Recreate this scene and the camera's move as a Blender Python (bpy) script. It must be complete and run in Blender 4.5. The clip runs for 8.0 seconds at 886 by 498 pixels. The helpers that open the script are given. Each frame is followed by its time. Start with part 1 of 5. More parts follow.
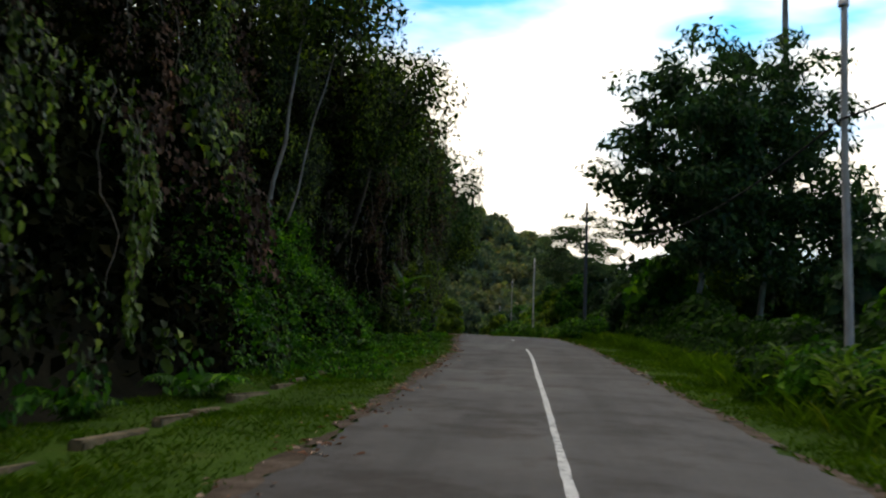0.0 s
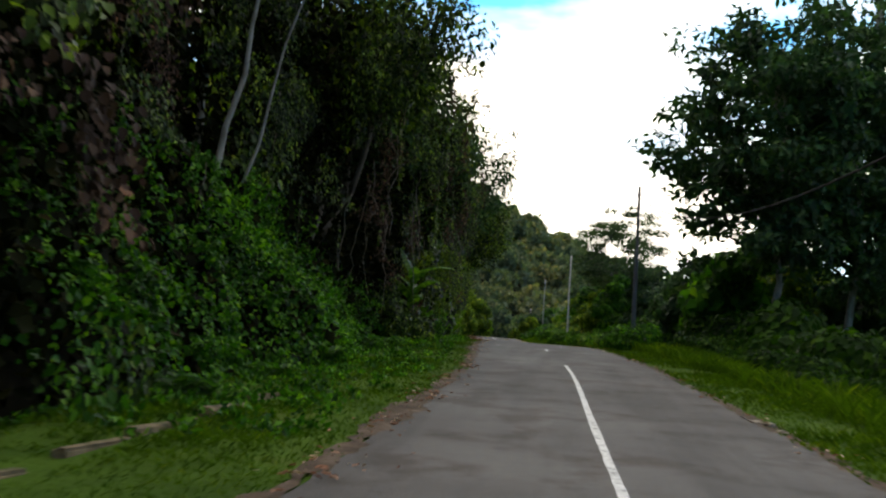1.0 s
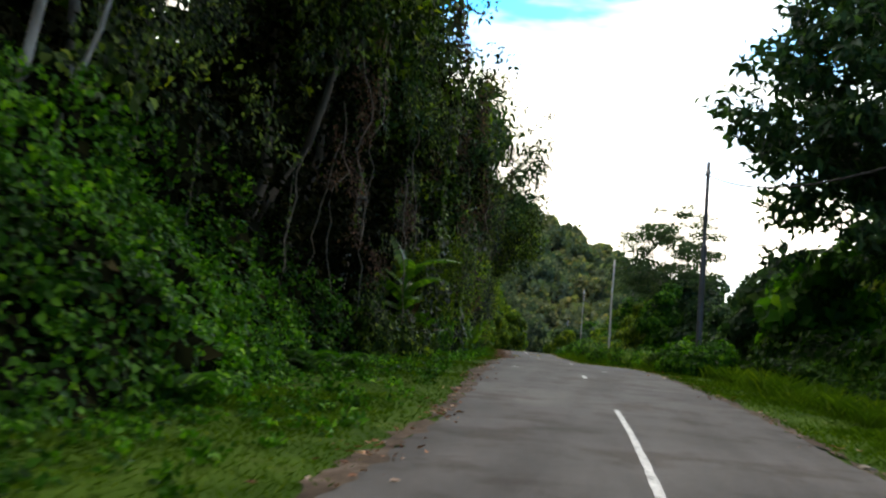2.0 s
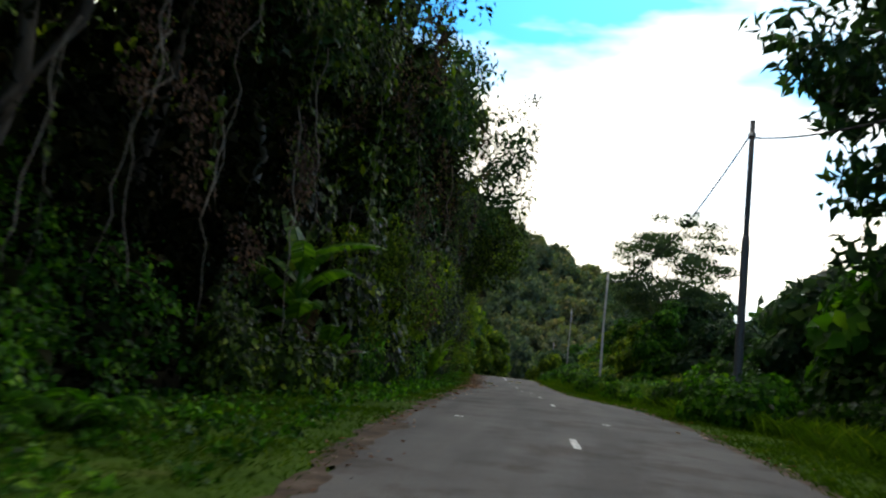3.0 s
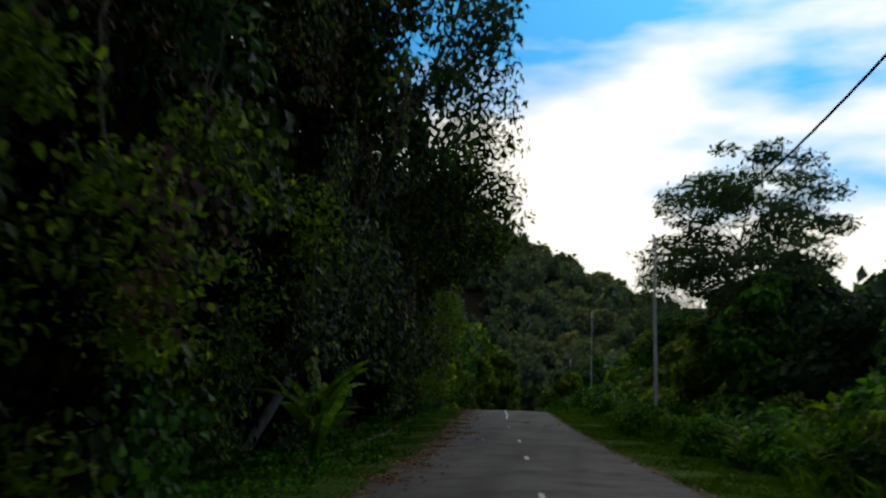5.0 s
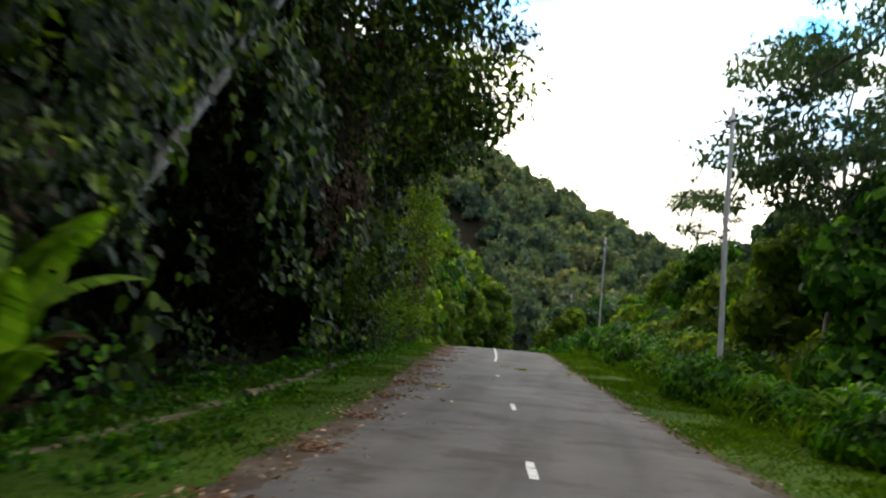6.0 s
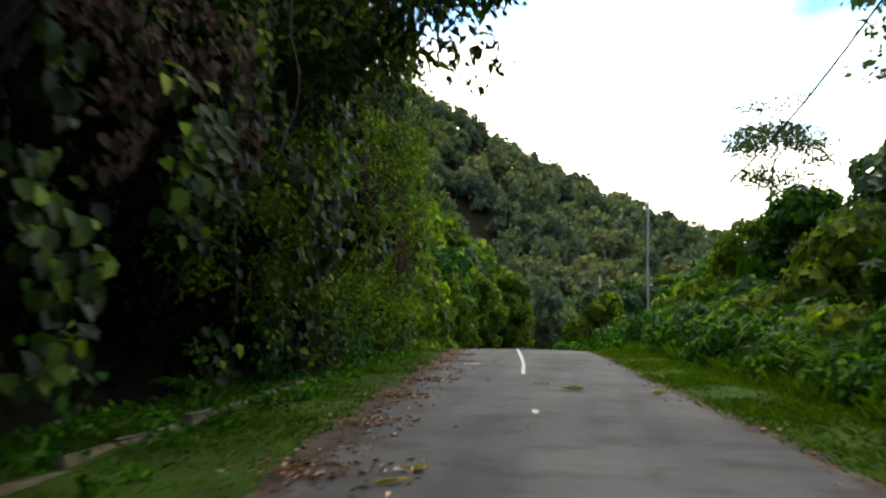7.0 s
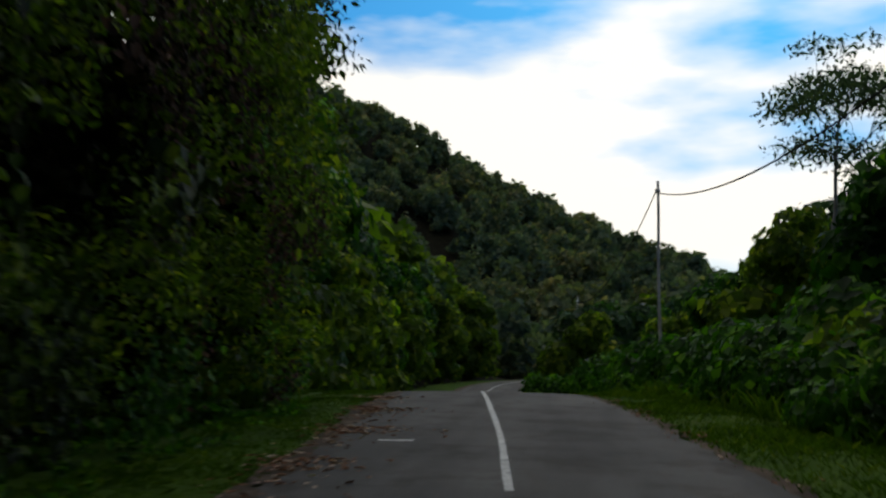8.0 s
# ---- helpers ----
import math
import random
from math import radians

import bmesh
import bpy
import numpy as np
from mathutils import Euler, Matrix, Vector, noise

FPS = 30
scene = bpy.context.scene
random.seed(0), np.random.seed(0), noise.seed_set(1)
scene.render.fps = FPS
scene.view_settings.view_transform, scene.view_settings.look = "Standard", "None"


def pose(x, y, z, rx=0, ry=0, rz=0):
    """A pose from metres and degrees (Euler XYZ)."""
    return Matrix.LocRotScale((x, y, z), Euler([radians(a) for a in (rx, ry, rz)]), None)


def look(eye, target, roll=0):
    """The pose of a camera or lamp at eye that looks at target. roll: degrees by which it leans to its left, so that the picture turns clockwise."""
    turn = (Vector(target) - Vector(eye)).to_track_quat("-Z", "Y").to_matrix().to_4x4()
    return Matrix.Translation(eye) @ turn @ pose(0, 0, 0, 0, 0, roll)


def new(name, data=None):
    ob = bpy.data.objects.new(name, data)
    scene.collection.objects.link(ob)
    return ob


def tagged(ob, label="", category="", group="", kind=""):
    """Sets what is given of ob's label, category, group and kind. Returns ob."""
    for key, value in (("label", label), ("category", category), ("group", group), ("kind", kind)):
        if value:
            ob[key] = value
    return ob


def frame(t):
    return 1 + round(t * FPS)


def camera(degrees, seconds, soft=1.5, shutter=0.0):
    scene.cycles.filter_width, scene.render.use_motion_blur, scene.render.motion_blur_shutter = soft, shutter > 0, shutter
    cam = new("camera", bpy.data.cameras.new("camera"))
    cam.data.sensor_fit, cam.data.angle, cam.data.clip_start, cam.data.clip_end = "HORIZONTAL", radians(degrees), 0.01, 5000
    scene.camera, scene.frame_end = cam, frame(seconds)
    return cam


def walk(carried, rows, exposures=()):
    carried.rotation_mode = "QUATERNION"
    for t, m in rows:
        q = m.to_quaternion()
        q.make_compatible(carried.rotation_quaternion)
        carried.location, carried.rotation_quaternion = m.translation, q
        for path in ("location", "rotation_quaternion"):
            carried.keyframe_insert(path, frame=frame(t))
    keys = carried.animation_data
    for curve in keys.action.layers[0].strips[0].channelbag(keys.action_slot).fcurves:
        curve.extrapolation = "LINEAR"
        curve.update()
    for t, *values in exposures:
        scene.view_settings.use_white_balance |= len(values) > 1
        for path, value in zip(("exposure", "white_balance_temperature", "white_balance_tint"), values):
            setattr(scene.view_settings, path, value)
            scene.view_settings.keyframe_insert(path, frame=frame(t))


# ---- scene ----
cam = camera(50.0, 8.0, soft=2.2, shutter=0.3)
METRES, EYE, TILT, LEAN, TURN = 92.0, 1.35, 0.0, 0.0, 4.8
ROWS = [
    (0.0, 0.0, 0.0, 0.0, -0.28, 7.19, -2.21),
    (0.2, 0.00116, 0.01663, 0.00102, 0.27, 7.3, -1.58),
    (0.5, 0.0029, 0.0428, 0.0026, -0.66, 6.87, -3.06),
    (0.7, 0.00403, 0.06323, 0.00381, 2.08, 7.33, -2.86),
    (1.0, 0.0059, 0.0959, 0.0057, 1.46, 7.11, -4.11),
    (1.2, 0.00757, 0.11757, 0.00686, 2.48, 6.98, -4.5),
    (1.5, 0.0103, 0.1504, 0.0086, 1.49, 7.65, -5.06),
    (1.7, 0.01203, 0.17221, 0.00983, 3.36, 7.58, -4.77),
    (2.8, 0.02111, 0.29404, 0.01743, 3.17, 8.65, -6.2),
    (3.0, 0.0226, 0.3179, 0.0191, 2.8, 8.97, -6.23),
    (3.2, 0.02404, 0.34262, 0.02088, 4.04, 8.66, -5.86),
    (3.5, 0.0261, 0.3803, 0.0237, 4.45, 8.96, -3.75),
    (3.7, 0.02741, 0.40513, 0.02577, 5.95, 9.31, -5.61),
    (4.0, 0.0293, 0.4428, 0.0288, 4.24, 10.02, -3.91),
    (4.2, 0.03061, 0.46883, 0.03042, 1.35, 9.63, -6.53),
    (4.5, 0.0324, 0.5086, 0.0325, 2.45, 11.16, -3.6),
    (4.7, 0.03328, 0.53512, 0.03375, 2.68, 11.03, -2.08),
    (5.8, 0.03459, 0.68396, 0.03855, 6.66, 7.63, -2.68),
    (6.0, 0.0343, 0.7123, 0.0393, 3.28, 6.47, -5.06),
    (6.2, 0.03379, 0.74135, 0.04002, 5.78, 5.91, 0.34),
    (6.5, 0.0329, 0.7851, 0.0411, 3.31, 5.49, -1.98),
    (6.7, 0.03247, 0.8133, 0.04189, 4.44, 5.85, -0.64),
    (7.0, 0.0319, 0.8557, 0.0432, 4.47, 6.41, -1.09),
    (7.2, 0.03148, 0.88565, 0.04421, 5.45, 6.63, 2.19),
    (7.5, 0.0309, 0.9304, 0.0459, 1.59, 7.2, -1.42),
    (7.7, 0.03066, 0.95779, 0.04718, 4.52, 8.02, 3.34),
    (8.0, 0.0304, 0.9975, 0.0492, 2.18, 8.02, -0.9),
]
EXPO = [(0.0, -1.7, 7500, 10), (0.5, -1.8, 7500, 10), (1.0, -1.15, 7500, 10), (1.5, -0.68, 7500, 10), (3.0, -1.35, 7200, 8), (3.5, -1.55, 7100, 8), (4.0, -1.75, 7000, 8), (4.5, -2.5, 6900, 8),
        (5.8, -1.3, 7000, 8), (6.0, -0.62, 7500, 10), (6.5, -0.72, 7500, 10), (7.0, -0.65, 7400, 10), (7.3, -0.75, 7400, 10), (7.5, -1.35, 7100, 8), (8.0, -2.5, 6900, 8)]
walk(cam, [(t, pose(0, 0, EYE, TILT, LEAN, TURN) @ pose(METRES * x, METRES * y, METRES * z, 90 + pitch, roll, yaw)) for t, x, y, z, yaw, pitch, roll in ROWS], EXPO)

# ---- light ----
world = bpy.data.worlds.new("sky")
scene.world = world
world.use_nodes = True
wn, wl = world.node_tree.nodes, world.node_tree.links
wn.clear()
SUN_EL, SUN_ROT = radians(42), radians(12)
sky = wn.new("ShaderNodeTexSky")
sky.sky_type, sky.sun_disc = "NISHITA", False
sky.sun_elevation, sky.sun_rotation = SUN_EL, SUN_ROT
blue = wn.new("ShaderNodeBackground")
blue.inputs["Strength"].default_value = 0.45
deep = wn.new("ShaderNodeMix")
deep.data_type, deep.blend_type = "RGBA", "MULTIPLY"
deep.inputs[0].default_value = 1.0
deep.inputs[7].default_value = (0.15, 0.80, 1.40, 1)
wl.new(sky.outputs[0], deep.inputs[6])
wl.new(deep.outputs[2], blue.inputs["Color"])
coord = wn.new("ShaderNodeTexCoord")
mapn = wn.new("ShaderNodeMapping")
mapn.inputs["Scale"].default_value = (1.0, 1.0, 3.2)
wl.new(coord.outputs["Generated"], mapn.inputs["Vector"])
cl = wn.new("ShaderNodeTexNoise")
cl.inputs["Scale"].default_value, cl.inputs["Detail"].default_value, cl.inputs["Roughness"].default_value = 1.7, 6.0, 0.48
wl.new(mapn.outputs[0], cl.inputs["Vector"])
ramp = wn.new("ShaderNodeValToRGB")
ramp.color_ramp.elements[0].position, ramp.color_ramp.elements[1].position = 0.475, 0.575
# the cover thickens higher up: unseen overhead cloud added to keep the light neutral
sep = wn.new("ShaderNodeSeparateXYZ")
wl.new(coord.outputs["Generated"], sep.inputs[0])
thin = wn.new("ShaderNodeMath")
thin.operation = "MULTIPLY_ADD"
thin.inputs[1].default_value, thin.inputs[2].default_value = 0.10, -0.02
wl.new(sep.outputs["Z"], thin.inputs[0])
cover = wn.new("ShaderNodeMath")
wl.new(cl.outputs["Fac"], cover.inputs[0])
wl.new(thin.outputs[0], cover.inputs[1])
wl.new(cover.outputs[0], ramp.inputs["Fac"])
cloud = wn.new("ShaderNodeBackground")
cloud.inputs["Color"].default_value = (1.0, 0.975, 0.94, 1)
# the clouds are brightest round the veiled sun
SUN_DIR = (math.sin(SUN_ROT) * math.cos(SUN_EL), math.cos(SUN_ROT) * math.cos(SUN_EL), math.sin(SUN_EL))
dot = wn.new("ShaderNodeVectorMath")
dot.operation = "DOT_PRODUCT"
dot.inputs[1].default_value = SUN_DIR
wl.new(coord.outputs["Generated"], dot.inputs[0])
glow = wn.new("ShaderNodeMapRange")
glow.interpolation_type = "SMOOTHSTEP"
for key, v in (("From Min", -0.2), ("From Max", 1.0), ("To Min", 0.7), ("To Max", 6.5)):
    glow.inputs[key].default_value = v
wl.new(dot.outputs["Value"], glow.inputs["Value"])
wl.new(glow.outputs[0], cloud.inputs["Strength"])
mixw = wn.new("ShaderNodeMixShader")
wl.new(ramp.outputs["Color"], mixw.inputs["Fac"])
wl.new(blue.outputs[0], mixw.inputs[1])
wl.new(cloud.outputs[0], mixw.inputs[2])
wout = wn.new("ShaderNodeOutputWorld")
wl.new(mixw.outputs[0], wout.inputs["Surface"])
sun = new("sun", bpy.data.lights.new("sun", "SUN"))
sun.data.energy, sun.data.angle, sun.data.color = 0.9, radians(16), (1.0, 0.95, 0.87)
sun.matrix_world = look((0, 0, 60), Vector((0, 0, 60)) - Vector((math.sin(SUN_ROT) * math.cos(SUN_EL), math.cos(SUN_ROT) * math.cos(SUN_EL), math.sin(SUN_EL))))


# ---- materials ----
def material(name, rough=0.7, spec=0.3):
    m = bpy.data.materials.new(name)
    m.use_nodes = True
    b = m.node_tree.nodes["Principled BSDF"]
    b.inputs["Roughness"].default_value = rough
    b.inputs["Specular IOR Level"].default_value = spec
    return m, m.node_tree.nodes, m.node_tree.links, b


def ramp_node(n, l, src, stops):
    r = n.new("ShaderNodeValToRGB")
    e = r.color_ramp.elements
    while len(e) < len(stops):
        e.new(0.5)
    for el, (p, c) in zip(e, stops):
        el.position, el.color = p, (*c, 1)
    l.new(src, r.inputs["Fac"])
    return r.outputs["Color"]


def noise_node(n, l, scale, detail=4.0, rough=0.55, vec=None):
    t = n.new("ShaderNodeTexNoise")
    t.inputs["Scale"].default_value, t.inputs["Detail"].default_value, t.inputs["Roughness"].default_value = scale, detail, rough
    if vec is None:
        g = n.new("ShaderNodeNewGeometry")
        vec = g.outputs["Position"]
    l.new(vec, t.inputs["Vector"])
    return t.outputs["Fac"]


def mix_node(n, l, fac, a, b, blend="MIX"):
    x = n.new("ShaderNodeMix")
    x.data_type, x.blend_type = "RGBA", blend
    for sock, v in ((x.inputs[0], fac), (x.inputs[6], a), (x.inputs[7], b)):
        if isinstance(v, (int, float)):
            sock.default_value = v
        elif isinstance(v, tuple):
            sock.default_value = (*v, 1)
        else:
            l.new(v, sock)
    return x.outputs[2]


def bump_node(n, l, height, bsdf, strength=0.4, dist=0.02):
    b = n.new("ShaderNodeBump")
    b.inputs["Strength"].default_value, b.inputs["Distance"].default_value = strength, dist
    l.new(height, b.inputs["Height"])
    l.new(b.outputs[0], bsdf.inputs["Normal"])


def leaf_material(name, dark, mid, light, rough=0.45, thin=0.3, patch=0.35, tint=None, spec=0.12, tufts=0.0):
    """Foliage: each leaf its own tone, drifts of tone over metres, some light through the blade."""
    m, n, l, b = material(name, rough + 0.1, spec)
    g = n.new("ShaderNodeNewGeometry")
    c1 = ramp_node(n, l, g.outputs["Random Per Island"], [(0.0, dark), (0.66, mid), (0.94, light), (1.0, (light[0] * 1.6, light[1] * 1.25, light[2]))])
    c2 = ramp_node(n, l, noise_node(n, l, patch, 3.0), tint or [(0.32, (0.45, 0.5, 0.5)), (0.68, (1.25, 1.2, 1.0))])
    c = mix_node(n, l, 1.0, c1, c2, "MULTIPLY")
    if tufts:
        # distant crowns: mottled tone paints twigs and dark gaps finer than the leaf masses
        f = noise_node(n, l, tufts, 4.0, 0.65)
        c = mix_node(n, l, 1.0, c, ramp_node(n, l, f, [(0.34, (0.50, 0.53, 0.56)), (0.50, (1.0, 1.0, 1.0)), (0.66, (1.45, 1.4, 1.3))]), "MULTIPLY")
        bump_node(n, l, f, b, 0.9, 0.6)
    l.new(c, b.inputs["Base Color"])
    tr = n.new("ShaderNodeBsdfTranslucent")
    l.new(mix_node(n, l, 1.0, c, (1.15, 1.35, 0.5), "MULTIPLY"), tr.inputs["Color"])
    mx = n.new("ShaderNodeMixShader")
    mx.inputs[0].default_value = thin
    l.new(b.outputs[0], mx.inputs[1])
    l.new(tr.outputs[0], mx.inputs[2])
    l.new(mx.outputs[0], n["Material Output"].inputs["Surface"])
    return m


def bark_material(name, a, b_, scale=6.0):
    m, n, l, b = material(name, 0.85, 0.2)
    g = n.new("ShaderNodeNewGeometry")
    mp = n.new("ShaderNodeMapping")
    mp.inputs["Scale"].default_value = (1, 1, 0.25)
    l.new(g.outputs["Position"], mp.inputs["Vector"])
    f = noise_node(n, l, scale, 6.0, 0.6, mp.outputs[0])
    l.new(ramp_node(n, l, f, [(0.3, a), (0.7, b_)]), b.inputs["Base Color"])
    bump_node(n, l, f, b, 0.5, 0.03)
    return m


# strong tone drifts paint lit clumps and dark voids into the leaf colour
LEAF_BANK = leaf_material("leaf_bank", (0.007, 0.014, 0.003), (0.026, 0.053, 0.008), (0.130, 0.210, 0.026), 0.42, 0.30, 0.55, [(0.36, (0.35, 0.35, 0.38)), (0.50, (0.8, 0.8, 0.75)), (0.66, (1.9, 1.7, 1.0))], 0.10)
# inner leaves: the shade inside the forest edge is put into this colour
LEAF_INNER_SHADE = leaf_material("leaf_inner_shade", (0.004, 0.005, 0.002), (0.010, 0.012, 0.005), (0.022, 0.022, 0.009), 0.8, 0.1, 0.5, None, 0.03)
LEAF_HEART = leaf_material("leaf_heart", (0.030, 0.060, 0.006), (0.075, 0.135, 0.014), (0.150, 0.220, 0.040), 0.45, 0.35, 0.6, None, 0.15)
# the light end of the leaf tones stands for speckled highlights
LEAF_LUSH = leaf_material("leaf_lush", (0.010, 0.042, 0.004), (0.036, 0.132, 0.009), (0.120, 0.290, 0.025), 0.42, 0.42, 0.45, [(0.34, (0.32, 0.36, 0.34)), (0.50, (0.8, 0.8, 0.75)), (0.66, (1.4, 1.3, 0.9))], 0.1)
# dark green shrub leaf, darkened further for shadow along the nearer right verge
LEAF_SHRUB_SHADE = leaf_material("leaf_shrub_shade", (0.008, 0.026, 0.004), (0.019, 0.056, 0.007), (0.046, 0.110, 0.012), 0.5, 0.4, 0.4, None, 0.08)
LEAF_TREE = leaf_material("leaf_tree", (0.016, 0.038, 0.020), (0.036, 0.085, 0.038), (0.080, 0.155, 0.065), 0.36, 0.36)
# ridge crowns: base colour lifted pale and greyish to stand for haze
LEAF_FAR_HAZE = leaf_material("leaf_far_haze", (0.095, 0.120, 0.082), (0.150, 0.176, 0.112), (0.230, 0.240, 0.148), 0.8, 0.35, 0.07, [(0.30, (0.50, 0.60, 0.72)), (0.45, (0.80, 0.90, 0.92)), (0.60, (1.15, 1.08, 0.95)), (0.75, (1.6, 1.25, 0.98))], 0.05, 1.6)
LEAF_OLIVE = leaf_material("leaf_olive", (0.034, 0.066, 0.008), (0.095, 0.160, 0.015), (0.230, 0.300, 0.032), 0.45, 0.55, 0.25, None, 0.15)
LEAF_FEATHER = leaf_material("leaf_feather", (0.045, 0.080, 0.050), (0.085, 0.138, 0.080), (0.140, 0.195, 0.110), 0.5, 0.35)
LEAF_BROWN = leaf_material("leaf_brown", (0.024, 0.012, 0.008), (0.066, 0.034, 0.022), (0.130, 0.075, 0.050), 0.7, 0.15)
LEAF_BANANA = leaf_material("leaf_banana", (0.030, 0.085, 0.010), (0.058, 0.145, 0.015), (0.115, 0.225, 0.028), 0.35, 0.4)
LEAF_BANANA_YOUNG = leaf_material("leaf_banana_young", (0.085, 0.175, 0.016), (0.150, 0.270, 0.025), (0.230, 0.360, 0.045), 0.35, 0.45)
LEAF_YELLOW = leaf_material("leaf_yellow", (0.16, 0.15, 0.02), (0.30, 0.24, 0.03), (0.45, 0.36, 0.06), 0.5, 0.2)
LEAF_DRY = leaf_material("leaf_dry", (0.085, 0.032, 0.018), (0.29, 0.135, 0.080), (0.55, 0.42, 0.34), 0.75, 0.1, 0.35, [(0.3, (0.9, 0.9, 0.9)), (0.7, (1.1, 1.1, 1.1))])
LEAF_PALE = leaf_material("leaf_pale", (0.07, 0.13, 0.025), (0.12, 0.20, 0.04), (0.22, 0.30, 0.09), 0.5, 0.4)
GRASS = leaf_material("grass_blade", (0.040, 0.086, 0.007), (0.060, 0.118, 0.010), (0.100, 0.160, 0.018), 0.7, 0.45, 1.1, [(0.32, (0.50, 0.55, 0.52)), (0.50, (0.9, 0.9, 0.85)), (0.68, (1.3, 1.15, 1.0))], 0.05)
BARK_DARK = bark_material("bark_dark", (0.035, 0.028, 0.020), (0.10, 0.085, 0.065))
BARK_PALE = bark_material("bark_pale", (0.10, 0.088, 0.072), (0.34, 0.32, 0.28))
VINE = bark_material("vine_stem", (0.09, 0.07, 0.05), (0.26, 0.22, 0.17), 14.0)
# the third pole's sunlit brightness, put into a paler copy of the pole wood
POLE_SUNLIT = bark_material("pole_sunlit", (0.40, 0.39, 0.37), (0.66, 0.65, 0.62), 9.0)
POLE_WOOD = bark_material("pole_wood", (0.26, 0.255, 0.245), (0.50, 0.49, 0.47), 9.0)


def asphalt_material():
    m, n, l, b = material("asphalt", 0.85, 0.25)
    big = noise_node(n, l, 0.28, 5.0, 0.6)
    base = ramp_node(n, l, big, [(0.30, (0.050, 0.045, 0.041)), (0.50, (0.073, 0.067, 0.062)), (0.70, (0.100, 0.093, 0.086))])
    fine = ramp_node(n, l, noise_node(n, l, 70.0, 2.0, 0.7), [(0.30, (0.70, 0.70, 0.70)), (0.72, (1.3, 1.29, 1.27))])
    c = mix_node(n, l, 1.0, base, fine, "MULTIPLY")
    g = n.new("ShaderNodeNewGeometry")
    along = n.new("ShaderNodeMapping")
    along.inputs["Scale"].default_value = (1.0, 0.06, 1.0)
    l.new(g.outputs["Position"], along.inputs["Vector"])
    track = ramp_node(n, l, noise_node(n, l, 1.1, 4.0, 0.55, along.outputs[0]), [(0.35, (0.70, 0.68, 0.66)), (0.50, (1.0, 1.0, 1.0)), (0.68, (1.22, 1.21, 1.20))])
    c = mix_node(n, l, 1.0, c, track, "MULTIPLY")
    stain = ramp_node(n, l, noise_node(n, l, 0.9, 4.0, 0.65), [(0.50, (0, 0, 0)), (0.64, (1, 1, 1))])
    c = mix_node(n, l, stain, c, mix_node(n, l, 1.0, c, (0.58, 0.50, 0.45), "MULTIPLY"))
    l.new(c, b.inputs["Base Color"])
    bump_node(n, l, noise_node(n, l, 55.0, 3.0, 0.7), b, 0.6, 0.008)
    return m


def soil_material(name, low, mid, high):
    m, n, l, b = material(name, 0.95, 0.05)
    f = noise_node(n, l, 0.7, 6.0, 0.6)
    c = ramp_node(n, l, f, [(0.35, low), (0.58, mid), (0.78, high)])
    c = mix_node(n, l, 0.6, c, ramp_node(n, l, noise_node(n, l, 25.0, 4.0), [(0.3, (0.5, 0.5, 0.5)), (0.7, (1.4, 1.4, 1.3))]), "MULTIPLY")
    l.new(c, b.inputs["Base Color"])
    bump_node(n, l, noise_node(n, l, 12.0, 5.0), b, 0.7, 0.05)
    return m


def concrete_material():
    m, n, l, b = material("concrete", 0.9, 0.2)
    f = noise_node(n, l, 3.0, 6.0, 0.65)
    c = ramp_node(n, l, f, [(0.35, (0.045, 0.050, 0.022)), (0.50, (0.13, 0.096, 0.052)), (0.72, (0.25, 0.185, 0.105))])
    l.new(c, b.inputs["Base Color"])
    bump_node(n, l, noise_node(n, l, 30.0, 4.0), b, 0.5, 0.01)
    return m


def paint_material():
    m, n, l, b = material("road_paint", 0.7, 0.3)
    f = noise_node(n, l, 9.0, 5.0, 0.7)
    c = ramp_node(n, l, f, [(0.36, (0.10, 0.097, 0.094)), (0.46, (0.48, 0.47, 0.45)), (0.70, (0.72, 0.71, 0.68))])
    l.new(c, b.inputs["Base Color"])
    return m


def plain_material(name, col, rough=0.6, metal=0.0):
    m, n, l, b = material(name, rough)
    f = noise_node(n, l, 20.0, 4.0)
    l.new(ramp_node(n, l, f, [(0.3, tuple(0.7 * v for v in col)), (0.7, tuple(min(1, 1.25 * v) for v in col))]), b.inputs["Base Color"])
    b.inputs["Metallic"].default_value = metal
    return m


def dirt_material():
    m, n, l, b = material("roadside_dirt", 0.95, 0.1)
    c = ramp_node(n, l, noise_node(n, l, 2.2, 6.0, 0.65), [(0.32, (0.035, 0.026, 0.017)), (0.52, (0.085, 0.060, 0.042)), (0.72, (0.16, 0.125, 0.095))])
    c = mix_node(n, l, 0.7, c, ramp_node(n, l, noise_node(n, l, 45.0, 3.0, 0.7), [(0.3, (0.5, 0.5, 0.5)), (0.7, (1.5, 1.45, 1.4))]), "MULTIPLY")
    l.new(c, b.inputs["Base Color"])
    bump_node(n, l, noise_node(n, l, 35.0, 4.0, 0.7), b, 0.7, 0.012)
    return m


DIRT = dirt_material()
ASPHALT, CONCRETE, PAINT = asphalt_material(), concrete_material(), paint_material()
TURF = soil_material("turf", (0.027, 0.058, 0.006), (0.050, 0.095, 0.010), (0.075, 0.085, 0.022))
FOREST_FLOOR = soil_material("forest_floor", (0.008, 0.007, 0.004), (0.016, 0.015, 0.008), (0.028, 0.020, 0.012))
CABLE = plain_material("cable_black", (0.012, 0.012, 0.013), 0.9)
STEEL = plain_material("galvanised_steel", (0.35, 0.36, 0.37), 0.45, 0.8)
POLE_STEEL = plain_material("pole_steel", (0.09, 0.095, 0.105), 0.55, 0.3)
